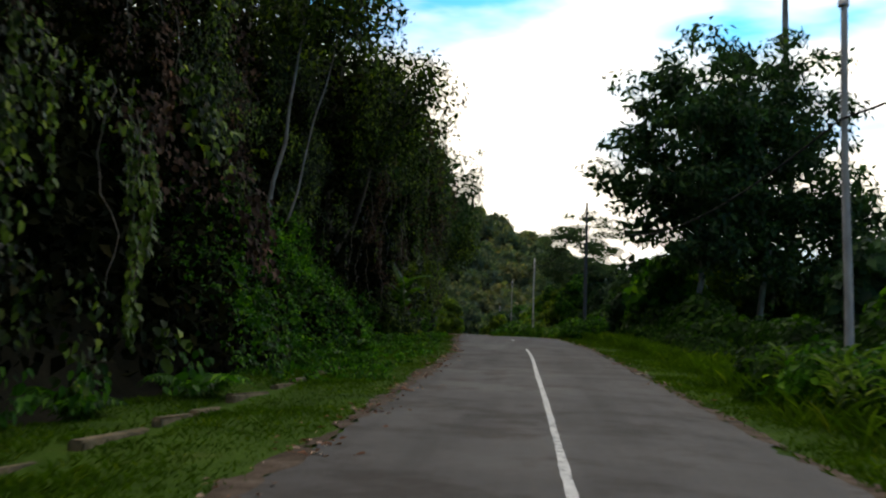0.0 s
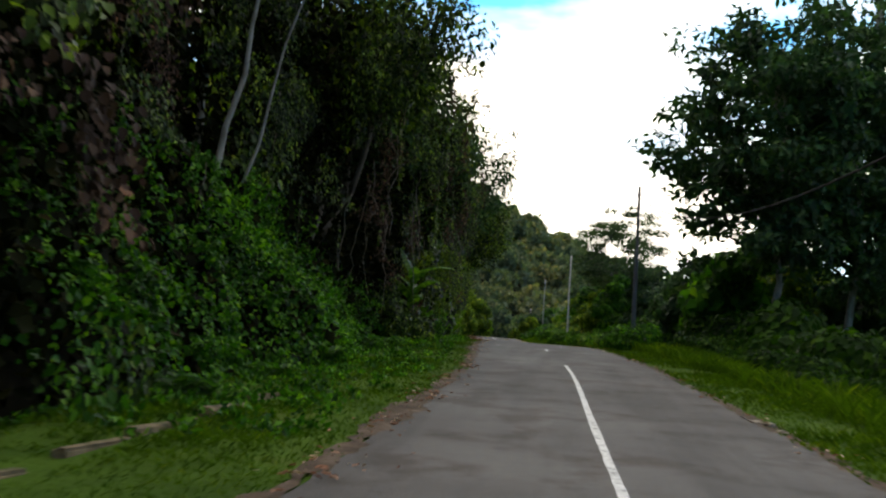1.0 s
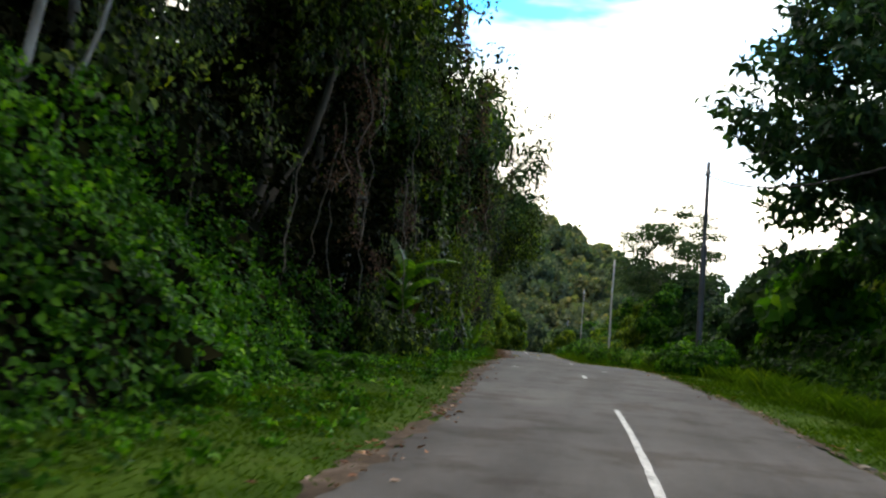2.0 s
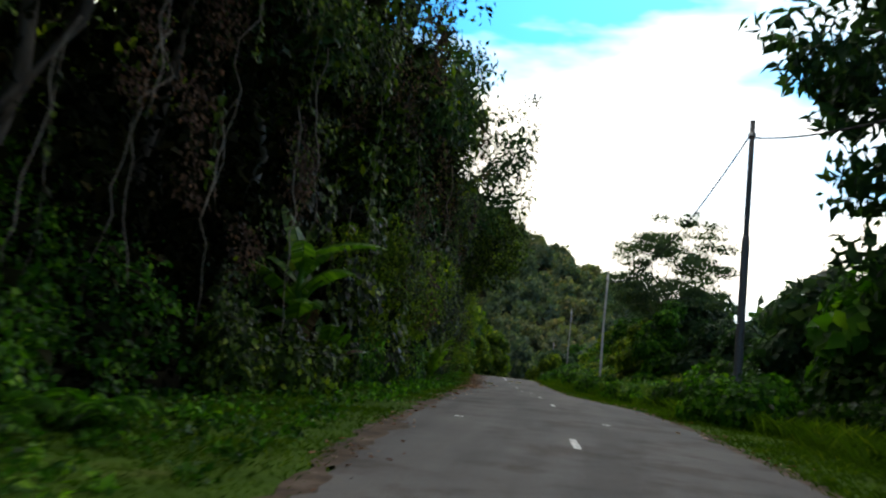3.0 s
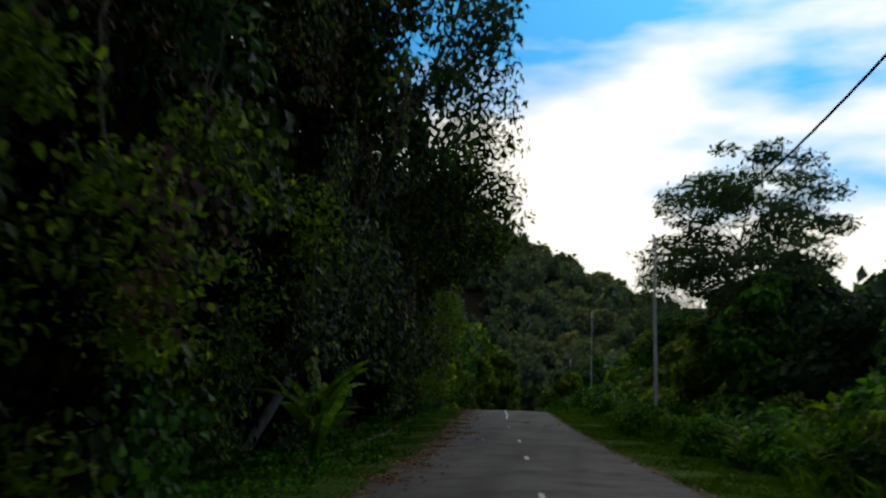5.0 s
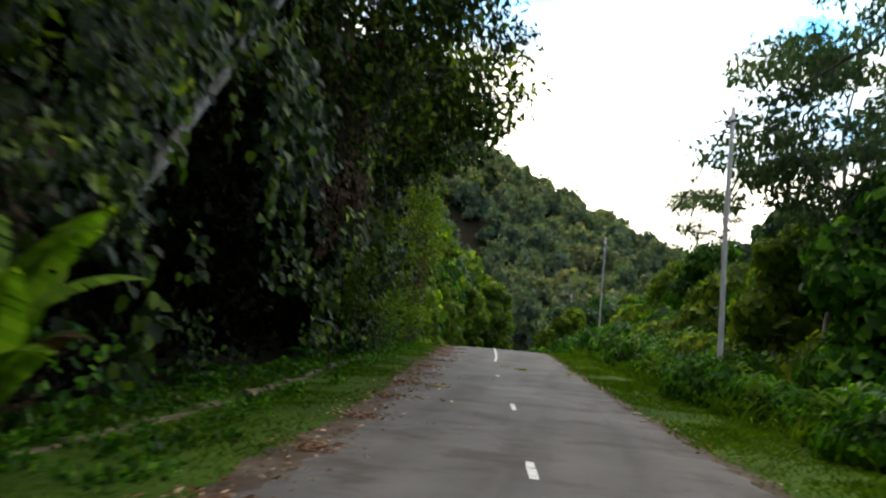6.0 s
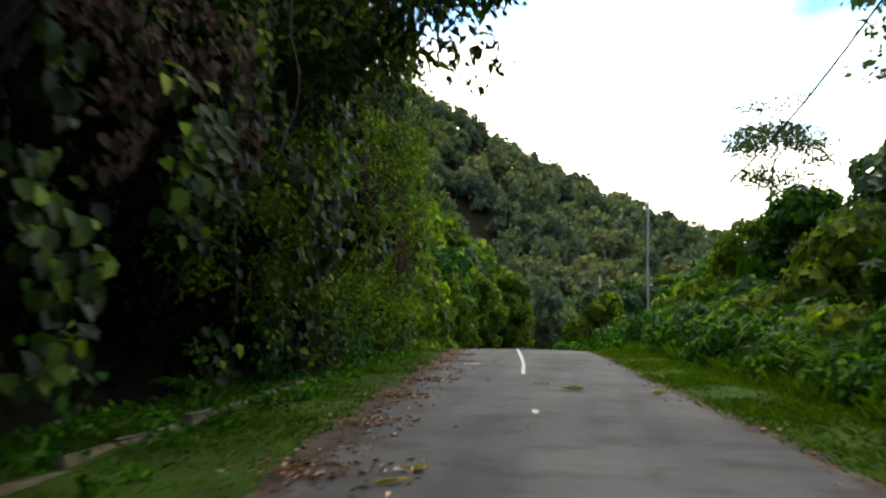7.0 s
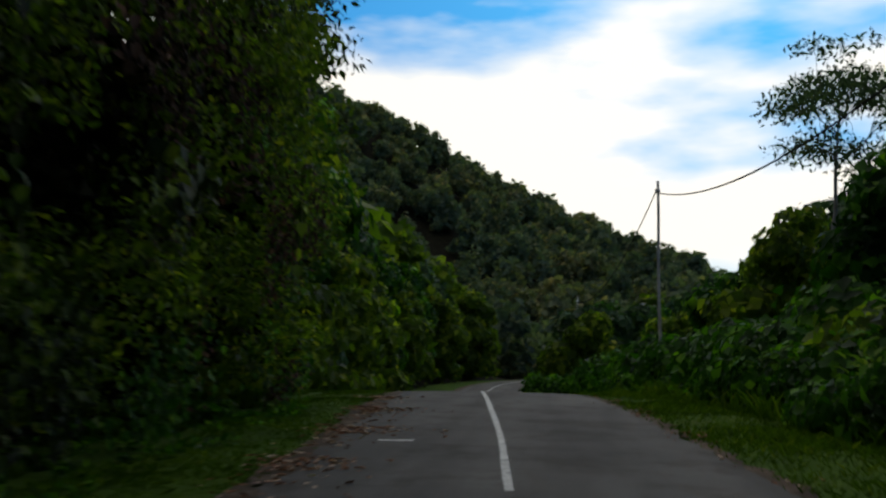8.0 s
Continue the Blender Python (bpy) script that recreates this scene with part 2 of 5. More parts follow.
STONE = plain_material("pale_stone", (0.24, 0.205, 0.155), 0.95)

# ---- plan of the road and the land ----
KY = np.array([-60, -20, 0, 20, 34, 43, 51, 59, 66, 74, 82, 92, 100, 105, 110, 117, 130, 150, 170, 190, 220, 300])
KX = np.array([0.2, 0.35, 0.4, 0.42, 0.25, -0.35, -0.75, -1.3, -1.9, -2.6, -3.35, -4.4, -5.2, -5.6, -6.1, -6.8, -8.2, -9.6, -9.6, -6.0, 6.0, 70])
ZY = np.array([-60, -20, 0, 14, 29, 41, 47, 66, 79, 92, 105, 112, 118, 126, 138, 152, 170, 220, 300])
ZZ = np.array([-3.3, -1.1, 0.0, 0.80, 1.76, 2.62, 2.98, 3.62, 3.97, 4.53, 5.15, 5.48, 5.62, 5.45, 5.0, 5.0, 5.75, 6.8, 7.0])
HALF = 2.45


def smooth_at(y, ky, kv):
    """Smooth interpolation through the knots (cubic Hermite with finite-difference slopes)."""
    y = np.clip(np.asarray(y, float), ky[0], ky[-1])
    s = np.gradient(kv.astype(float), ky.astype(float))
    i = np.clip(np.searchsorted(ky, y, side="right") - 1, 0, len(ky) - 2)
    h = (ky[i + 1] - ky[i]).astype(float)
    t = (y - ky[i]) / h
    return ((2 * t**3 - 3 * t**2 + 1) * kv[i] + (t**3 - 2 * t**2 + t) * h * s[i] + (-2 * t**3 + 3 * t**2) * kv[i + 1] + (t**3 - t**2) * h * s[i + 1])


def road_x(y):
    return smooth_at(y, KY, KX)


def road_z(y):
    return smooth_at(y, ZY, ZZ)


def step(a, b, v):
    t = np.clip((np.asarray(v, float) - a) / (b - a), 0, 1)
    return t * t * (3 - 2 * t)


def wave(x, y, s, k=0.0):
    """Cheap smooth unevenness between -1 and 1."""
    return (np.sin(x * s + 1.3 * k + 1.7 * np.sin(y * s * 0.63 + k)) + np.sin(y * s * 1.13 + 2.1 * k + 1.3 * np.sin(x * s * 0.71 - k))) / 2


def ground_z(x, y):
    x, y = np.asarray(x, float), np.asarray(y, float)
    u = x - road_x(y)
    left, right = -u - HALF, u - HALF
    z = road_z(y)
    z = z - 0.03 * (1 - step(-0.25, 0.05, np.maximum(left, right))) - 0.02
    z = z + 0.04 * wave(x, y, 1.9) * step(0.2, 1.0, np.maximum(left, right))
    # left: verge, then the wooded bank and the hill above it
    z = z - 0.07 * step(0.1, 2.5, left) - 0.25 * step(3.5, 4.2, left)
    b = np.maximum(left - 4.8, 0)
    z = z + (np.minimum(b, 6) * 1.0 + np.clip(b - 6, 0, 90) * 0.45) * (1 - step(165, 215, y)) + 0.5 * wave(x, y, 0.35, 2) * step(5, 9, left)
    # right: verge, then land falling gently away
    r = np.maximum(right - 1.5, 0)
    z = z - 0.05 * np.minimum(r, 40) + 0.3 * wave(x, y, 0.4, 5) * step(2, 6, right)
    # the long ridge that closes the valley ahead
    ridge = np.interp(x, [-400, -150, -57, -34, -7, 20, 40, 90, 200, 700], [95, 103, 84, 65, 49, 38, 32, 20, 12, 8])
    hill = (ridge + 2.5 * wave(x, y, 0.045, 1)) * step(140, 400, y) ** 2.4
    return np.maximum(z, hill * step(4, 40, np.maximum(left, right)) + np.minimum(z, 5))


# ---- mesh helpers ----
def mesh_of(name, V, faces, smooth=False):
    """A mesh from an array of points and arrays of triangles or quads."""
    me = bpy.data.meshes.new(name)
    V = np.asarray(V, np.float32)
    faces = [np.asarray(f, np.int32) for f in faces if len(f)]
    me.vertices.add(len(V))
    me.vertices.foreach_set("co", V.ravel())
    loops = np.concatenate([f.ravel() for f in faces])
    sizes = np.concatenate([np.full(len(f), f.shape[1], np.int32) for f in faces])
    me.loops.add(len(loops))
    me.loops.foreach_set("vertex_index", loops)
    me.polygons.add(len(sizes))
    me.polygons.foreach_set("loop_start", np.concatenate([[0], np.cumsum(sizes)[:-1]]).astype(np.int32))
    if smooth:
        me.polygons.foreach_set("use_smooth", np.ones(len(sizes), bool))
    me.update(calc_edges=True)
    return me


def part(name, me, mat, parent=None, label=""):
    if isinstance(me, bmesh.types.BMesh):
        data = bpy.data.meshes.new(name)
        me.to_mesh(data)
        me.free()
        me = data
    if mat is not None and not me.materials:
        me.materials.append(mat)
    ob = new(name, me)
    ob.parent = parent
    return tagged(ob, label)


def thing(name, label, category, at=(0, 0, 0), group="", kind=""):
    e = new(name)
    e.empty_display_size = 0.2
    e.location = at
    return tagged(e, label, category, group, kind)


class Soup:
    """Collects points and faces of one part."""

    def __init__(self):
        self.V, self.T, self.Q, self.n = [], [], [], 0

    def add(self, V, tris=(), quads=()):
        self.V.append(np.asarray(V, float).reshape(-1, 3))
        if len(tris):
            self.T.append(np.asarray(tris) + self.n)
        if len(quads):
            self.Q.append(np.asarray(quads) + self.n)
        self.n += len(self.V[-1])

    def mesh(self, name, smooth=False):
        f = []
        if self.T:
            f.append(np.concatenate(self.T))
        if self.Q:
            f.append(np.concatenate(self.Q))
        return mesh_of(name, np.concatenate(self.V), f, smooth)


def unit(v):
    return v / np.maximum(np.linalg.norm(v, axis=-1, keepdims=True), 1e-9)


def add_leaves(soup, P, D, N, size, width=0.5, fine=False, fold=0.25, droop=0.15):
    """Leaves at P that point along D, faces towards N. Fine ones are rounded blades, the rest folded diamonds."""
    D = unit(D)
    S = unit(np.cross(D, N))
    N = np.cross(S, D)
    k = len(P)
    s = np.broadcast_to(np.asarray(size, float), (k,))[:, None]
    w = s * width
    if not fine:
        V = np.stack([P, P + D * s * 0.42 + S * w * 0.5 + N * s * fold * 0.4, P + D * s - N * s * droop, P + D * s * 0.42 - S * w * 0.5 + N * s * fold * 0.4], 1)
        i = np.arange(k)[:, None] * 4
        soup.add(V, tris=np.concatenate([i + [0, 1, 2], i + [0, 2, 3]]))
    else:
        up = N * s * fold * 0.45
        V = np.stack([P, P + D * s * 0.55 - N * s * droop * 0.2, P + D * s - N * s * droop,
                      P + D * s * 0.22 + S * w * 0.46 + up, P + D * s * 0.66 + S * w * 0.40 + up * 0.7 - N * s * droop * 0.3,
                      P + D * s * 0.22 - S * w * 0.46 + up, P + D * s * 0.66 - S * w * 0.40 + up * 0.7 - N * s * droop * 0.3], 1)
        i = np.arange(k)[:, None] * 7
        soup.add(V, tris=np.concatenate([i + [1, 2, 4], i + [1, 6, 2]]), quads=np.concatenate([i + [0, 1, 4, 3], i + [0, 5, 6, 1]]))


def add_tube(soup, path, radii, sides=6):
    path = np.asarray(path, float)
    k = len(path)
    t = unit(np.gradient(path, axis=0))
    ref = np.where(np.abs(t[:, 2:3]) > 0.9, [[1.0, 0, 0]], [[0, 0, 1.0]])
    a = unit(np.cross(t, ref))
    b = np.cross(t, a)
    ang = np.linspace(0, 2 * math.pi, sides, endpoint=False)
    r = np.broadcast_to(np.asarray(radii, float), (k,))[:, None, None]
    V = path[:, None] + r * (a[:, None] * np.cos(ang)[None, :, None] + b[:, None] * np.sin(ang)[None, :, None])
    i, j = np.meshgrid(np.arange(k - 1), np.arange(sides), indexing="ij")
    j2 = (j + 1) % sides
    Q = np.stack([i * sides + j, i * sides + j2, (i + 1) * sides + j2, (i + 1) * sides + j], -1).reshape(-1, 4)
    soup.add(V.reshape(-1, 3), quads=Q, tris=[[(k - 1) * sides, (k - 1) * sides + q, (k - 1) * sides + q + 1] for q in range(1, sides - 1)])


def ball_points(rng, k, hollow=0.5):
    d = unit(rng.normal(size=(k, 3)))
    return d * (hollow + (1 - hollow) * rng.random((k, 1))) ** 1.0


def add_core(soup, rng, centre, radius, squash=1.0, n=110, cover=1.7, fine=False, loose=0.30):
    """The closed inner layer of a leaf mass: overlapping leaves laid like shingles round an uneven lump."""
    i = np.arange(n) + 0.5
    zz = 1 - 2 * i / n
    a = i * 2.39996 + rng.uniform(0, 6)
    q = np.stack([np.sqrt(1 - zz**2) * np.cos(a), np.sqrt(1 - zz**2) * np.sin(a), zz], 1)
    q = q[zz > -0.62]
    k = rng.uniform(0, 6, 3)
    bump = 1 + 0.14 * np.sin(q[:, 0] * 4 + k[0]) * np.sin(q[:, 1] * 4 + k[1]) + 0.10 * np.sin(q[:, 2] * 6 + k[2]) + 0.25 * loose * rng.normal(size=len(q))
    size = radius * math.sqrt(cover * 12.57 / (n * 0.36))
    N = q + rng.normal(size=q.shape) * loose + [0, 0, 0.12]
    D = np.cross(N, rng.normal(size=q.shape)) * 0.7 + [0, 0, -0.45] + q * 0.25
    P = np.asarray(centre) + q * bump[:, None] * radius * [1, 1, squash] - unit(D) * size * 0.45
    add_leaves(soup, P, D, N, size * rng.uniform(0.7, 1.3, len(q)), 0.78 if fine else 0.72, fine, 0.15, 0.2)


def clump_leaves(soup, rng, centre, radius, count, size, width=0.5, fine=False, hang=0.3, squash=0.75, hollow=0.45):
    """One spray of leaves: blades turned outward and hanging a little."""
    q = ball_points(rng, count, hollow)
    P = centre + q * radius * [1, 1, squash]
    D = unit(q) * 0.35 + rng.normal(size=(count, 3)) * 0.6 + [0, 0, -hang]
    N = unit(q) * 1.1 + rng.normal(size=(count, 3)) * 0.35 + [0.1, 0, 0.45]
    add_leaves(soup, P, D, N, size * rng.uniform(0.6, 1.3, count), width, fine)


# ---- ground and road ----
def sheet(name, xs, ys, zf, mat):
    X, Y = np.meshgrid(xs, ys)
    V = np.stack([X, Y, zf(X, Y)], -1).reshape(-1, 3)
    i, j = np.meshgrid(np.arange(len(ys) - 1), np.arange(len(xs) - 1), indexing="ij")
    a = i * len(xs) + j
    Q = np.stack([a, a + 1, a + len(xs) + 1, a + len(xs)], -1).reshape(-1, 4)
    return part(name, mesh_of(name, V, [Q], True), mat)


gx = np.concatenate([np.linspace(-700, -60, 24), np.linspace(-56, -22, 18), np.linspace(-21, 16, 64), np.linspace(18, 60, 18), np.linspace(80, 700, 24)])
gy = np.concatenate([np.linspace(-300, -30, 14), np.linspace(-28, 175, 190), np.linspace(178, 320, 40), np.linspace(340, 1200, 24)])
land = sheet("ground", gx, gy, ground_z, TURF)
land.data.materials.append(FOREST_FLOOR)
# turf beside the road, dark leaf mould under the trees that also stands for shade
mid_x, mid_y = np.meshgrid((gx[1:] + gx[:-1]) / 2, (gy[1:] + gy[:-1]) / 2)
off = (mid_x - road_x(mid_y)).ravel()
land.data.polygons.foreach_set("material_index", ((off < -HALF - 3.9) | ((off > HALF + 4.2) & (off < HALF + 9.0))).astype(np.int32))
tagged(land, "grassy verge soil and wooded hillside earth", "ground", kind="structure")


def road_strip(name, y0, y1, u0, u1, lift, mat, dy=0.5, ragged=0.0, cols=9, crown=0.03, seed=1):
    ys = np.arange(y0, y1 + dy / 2, dy)
    rng = np.random.default_rng(seed)
    def edge(k):
        e = sum(a * np.sin(ys * f + k * 3 + f) for a, f in ((0.5, 0.35), (0.35, 0.93), (0.3, 2.1), (0.25, 4.7)))
        return ragged * (e + 0.5 * rng.normal(size=len(ys)))
    t = np.linspace(0, 1, cols)[None]
    U = (u0 + edge(1))[:, None] * (1 - t) + (u1 + edge(2))[:, None] * t
    X, Y = road_x(ys)[:, None] + U, np.repeat(ys[:, None], cols, 1)
    Z = road_z(ys)[:, None] + lift + crown * (1 - (U / HALF) ** 2)
    V = np.stack([X, Y, Z], -1).reshape(-1, 3)
    i, j = np.meshgrid(np.arange(len(ys) - 1), np.arange(cols - 1), indexing="ij")
    a = i * cols + j
    return part(name, mesh_of(name, V, [np.stack([a, a + 1, a + cols + 1, a + cols], -1).reshape(-1, 4)], True), mat)


tagged(road_strip("road", -40, 205, -HALF, HALF, 0.0, ASPHALT, 0.25, 0.06), "worn grey asphalt country road with ragged edges", "road", kind="structure")
for y0, y1, a, b in ((-40, 64, -HALF - 0.20, -HALF + 0.06), (64, 205, -HALF - 0.20, -HALF + 0.18), (-40, 205, HALF - 0.07, HALF + 0.24)):
    tagged(road_strip("road_shoulder", y0, y1, a, b, 0.002 if a < 0 else -0.004, DIRT, 0.25, 0.10, 4, 0.03, 7), "bare brown earth and grit along the asphalt", "shoulder", kind="structure")
MARKS = [(-40, 34.0), (41.4, 42.6), (51.2, 52.4), (59.3, 60.5), (65.7, 66.9), (74.9, 76.1), (82.6, 83.8), (92.0, 92.5), (100.2, 204)]
for a, b in MARKS:
    tagged(road_strip("road_marking", a, b, -0.045 - 0.12 * (a > 90), 0.045 - 0.12 * (a > 90), 0.006, PAINT, 0.25, 0.006, 2, 0.03), "worn white painted centre line on asphalt", "road marking", "centre line markings", "structure")


# ---- trees ----
def limb_path(rng, a, b, k=6, sag=0.1):
    t = np.linspace(0, 1, k)[:, None]
    a, b = np.asarray(a, float), np.asarray(b, float)
    L = np.linalg.norm(b - a)
    p = a * (1 - t) + b * t + np.array([0, 0, 1.0]) * (np.sin(t * math.pi) * L * sag)
    p[1:-1] += rng.normal(size=(k - 2, 3)) * L * 0.03
    return p


def tree(label, at, height, radius, base, seed, clumps=60, per=90, leaf=0.26, mat=None, bark=None, lean=(0, 0), trunk_r=0.2, limbs=9, squash=1.0, clump_r=1.0, hang=0.35, name="tree", group="", flat=0.75, fine=False, width=0.5, lump=0.25, wob=0.012):
    """A tree with a tapered trunk, limbs and a crown of leaf sprays round the limb ends."""
    rng = np.random.default_rng(seed)
    x, y = at
    z = float(ground_z(x, y)) - 0.15
    t = thing(name, label, "tree", (x, y, z), group)
    trunk = Soup()
    k = 9
    s = np.linspace(0, 1, k)[:, None]
    top = np.array([lean[0], lean[1], height * 0.86])
    P = s * top
    P[1:-1, :2] += rng.normal(size=(k - 2, 2)) * height * wob
    rad = trunk_r * (1 - 0.8 * s[:, 0]) + 0.35 * trunk_r * np.exp(-s[:, 0] * 18)
    add_tube(trunk, P, rad, 9)
    part("trunk", trunk.mesh("trunk", True), bark or BARK_DARK, t)
    mid = (base + height) / 2
    half = (height - base) / 2
    q = ball_points(rng, clumps, 0.45)
    bumpy = 1 + lump * np.sin(q[:, 0] * 4 + seed) * np.sin(q[:, 1] * 5 + 1) + np.clip(0.12 * rng.normal(size=clumps), -0.25, 0.12)
    C = q * bumpy[:, None] * [radius, radius, half] + [0, 0, mid]
    C[:, :2] += (C[:, 2:3] / (height * 0.86)) * top[:2]
    C[:, :2] *= np.where(C[:, 2:3] < mid, squash + (1 - squash) * np.clip((C[:, 2:3] - base) / half, 0, 1), 1)
    pick = rng.choice(clumps, min(limbs, clumps), replace=False)
    for i in pick:
        c = C[i]
        h = np.clip(c[2] - np.linalg.norm(c[:2]) * 0.6, height * 0.18, height * 0.8)
        a = np.array([np.interp(h, P[:, 2], P[:, 0]), np.interp(h, P[:, 2], P[:, 1]), h])
        r0 = np.interp(h, P[:, 2], rad) * 0.55
        lm = Soup()
        path = limb_path(rng, a, c)
        add_tube(lm, path, np.linspace(r0, 0.02, len(path)), 5)
        for j in np.argsort(np.linalg.norm(C - c, axis=1))[1:5]:
            add_tube(lm, limb_path(rng, path[3], C[j], 5, 0.05), np.linspace(r0 * 0.4, 0.012, 5), 3)
        part("limb", lm.mesh("limb", True), bark or BARK_DARK, t)
    crown = Soup()
    for c in C:
        r = clump_r * rng.uniform(0.7, 1.35)
        clump_leaves(crown, rng, c, r, int(per * r * rng.uniform(0.7, 1.2)), leaf, width, fine, hang, flat)
    part("crown", crown.mesh("crown"), mat or LEAF_TREE, t)
    return t


def shrub(label, at, height, radius, seed, leaves=500, leaf=0.16, mat=None, name="shrub", group="", fine=False, hang=0.3, width=0.5):
    """A bush: stems from the ground and a rounded, uneven mass of leaf sprays."""
    rng = np.random.default_rng(seed)
    x, y = at
    z = float(ground_z(x, y)) - 0.05
    t = thing(name, label, "shrub", (x, y, z), group)
    k = max(8, int(7 * radius * height))
    q = ball_points(rng, k, 0.3)
    q[:, 2] = np.abs(q[:, 2])
    C = q * [radius, radius, height * 0.9] * rng.uniform(0.75, 1.1, (k, 1)) + [0, 0, 0.1]
    for c in C[:6]:
        st = Soup()
        add_tube(st, limb_path(rng, rng.normal(size=3) * [0.1, 0.1, 0], c, 5, 0.12), np.linspace(0.022, 0.006, 5), 4)
        part("stem", st.mesh("stem", True), BARK_DARK, t)
    cr = Soup()
    add_core(cr, rng, (0, 0, height * 0.30), radius * 0.78, height * 0.5 / (radius * 0.72), int((900 if y < 100 and radius < 1.4 else 560) * min(radius, 1.4)), 1.3)
    for c in C:
        clump_leaves(cr, rng, c, 0.45 * rng.uniform(0.7, 1.3), int(0.55 * leaves / k) + 1, leaf, width, fine, hang)
    part("foliage", cr.mesh("foliage"), mat or LEAF_LUSH, t)
    return t


def bushy_tree(label, at, height, radius, seed, lumps=9, per=60, leaf=0.24, mat=None, bark=None, base=0.12, trunk_r=0.1, name="tree", group="", lean=(0, 0), dense=300):
    """A tree leafy to the ground: a short trunk, limbs and rounded leaf masses with shaded insides."""
    rng = np.random.default_rng(seed)
    x, y = at
    z = float(ground_z(x, y)) - 0.1
    t = thing(name, label, "tree", (x, y, z), group)
    s = np.linspace(0, 1, 7)
    P = np.stack([lean[0] * s, lean[1] * s, s * height * 0.8], 1)
    P[1:-1, :2] += rng.normal(size=(5, 2)) * height * 0.01
    tr = Soup()
    add_tube(tr, P, trunk_r * (1 - 0.75 * s), 8)
    part("trunk", tr.mesh("trunk", True), bark or BARK_PALE, t)
    h = np.linspace(base, 0.88, lumps) + rng.normal(size=lumps) * 0.03
    prof = np.sin(np.clip(h * 0.80 + 0.18, 0, 1) * math.pi) ** 0.7
    a = np.arange(lumps) * 2.4 + rng.uniform(-0.5, 0.5, lumps)
    d = radius * 0.62 * prof * rng.uniform(0.55, 1.1, lumps)
    C = np.stack([np.cos(a) * d + lean[0] * h, np.sin(a) * d + lean[1] * h, h * height], 1)
    crown = Soup()
    add_core(crown, rng, (lean[0] * 0.4, lean[1] * 0.4, height * 0.48), radius * 0.5, height * 0.36 / (radius * 0.5), dense * 2, 1.4)
    for i, c in enumerate(C):
        r = radius * rng.uniform(0.34, 0.52) * (0.7 + 0.4 * prof[i])
        add_core(crown, rng, c, r * 0.9, 0.85, dense, 1.4)
        clump_leaves(crown, rng, c, r * 1.1, int(per * (r / 1.2) ** 1.2), leaf, 0.6, False, 0.4, 0.9, 0.8)
        if i % 3 == 0:
            lm = Soup()
            q = np.array([np.interp(c[2] * 0.7, P[:, 2], P[:, 0]), np.interp(c[2] * 0.7, P[:, 2], P[:, 1]), c[2] * 0.7])
            add_tube(lm, limb_path(rng, q, c, 5), np.linspace(trunk_r * 0.4, 0.012, 5), 5)
            part("limb", lm.mesh("limb", True), bark or BARK_PALE, t)
    part("crown", crown.mesh("crown"), mat or LEAF_TREE, t)
    return t


# ---- the right side: big trees, thicket, shrubs ----
tree("tall spreading broadleaf tree with dense dark green crown", (9.3, 51.4), 17.3, 5.3, 3.8, 11, 200, 85, 0.42, LEAF_TREE, BARK_PALE, (0.2, 0.5), 0.19, 14, 0.95, 1.1, flat=0.5, lump=0.2)
tree("tall spreading broadleaf tree with dense dark green crown", (13.2, 54.0), 18.4, 5.2, 3.2, 12, 185, 85, 0.42, LEAF_TREE, BARK_PALE, (0.6, 0.5), 0.2, 14, 0.95, 1.1, flat=0.5, lump=0.2)
tree("bushy green tree with large drooping leaves", (17.6, 55.0), 10.5, 3.6, 2.0, 13, 80, 90, 0.40, LEAF_TREE, BARK_PALE, (0.2, 0.0), 0.16, 8, 0.95, 1.1)
tree("very tall bare grey forest trunk with a high crown", (16.9, 60.0), 38.0, 5.0, 31.0, 14, 40, 90, 0.4, LEAF_TREE, BARK_PALE, (-1.0, 0), 0.42, 8, 0.9, 1.2, wob=0.002)
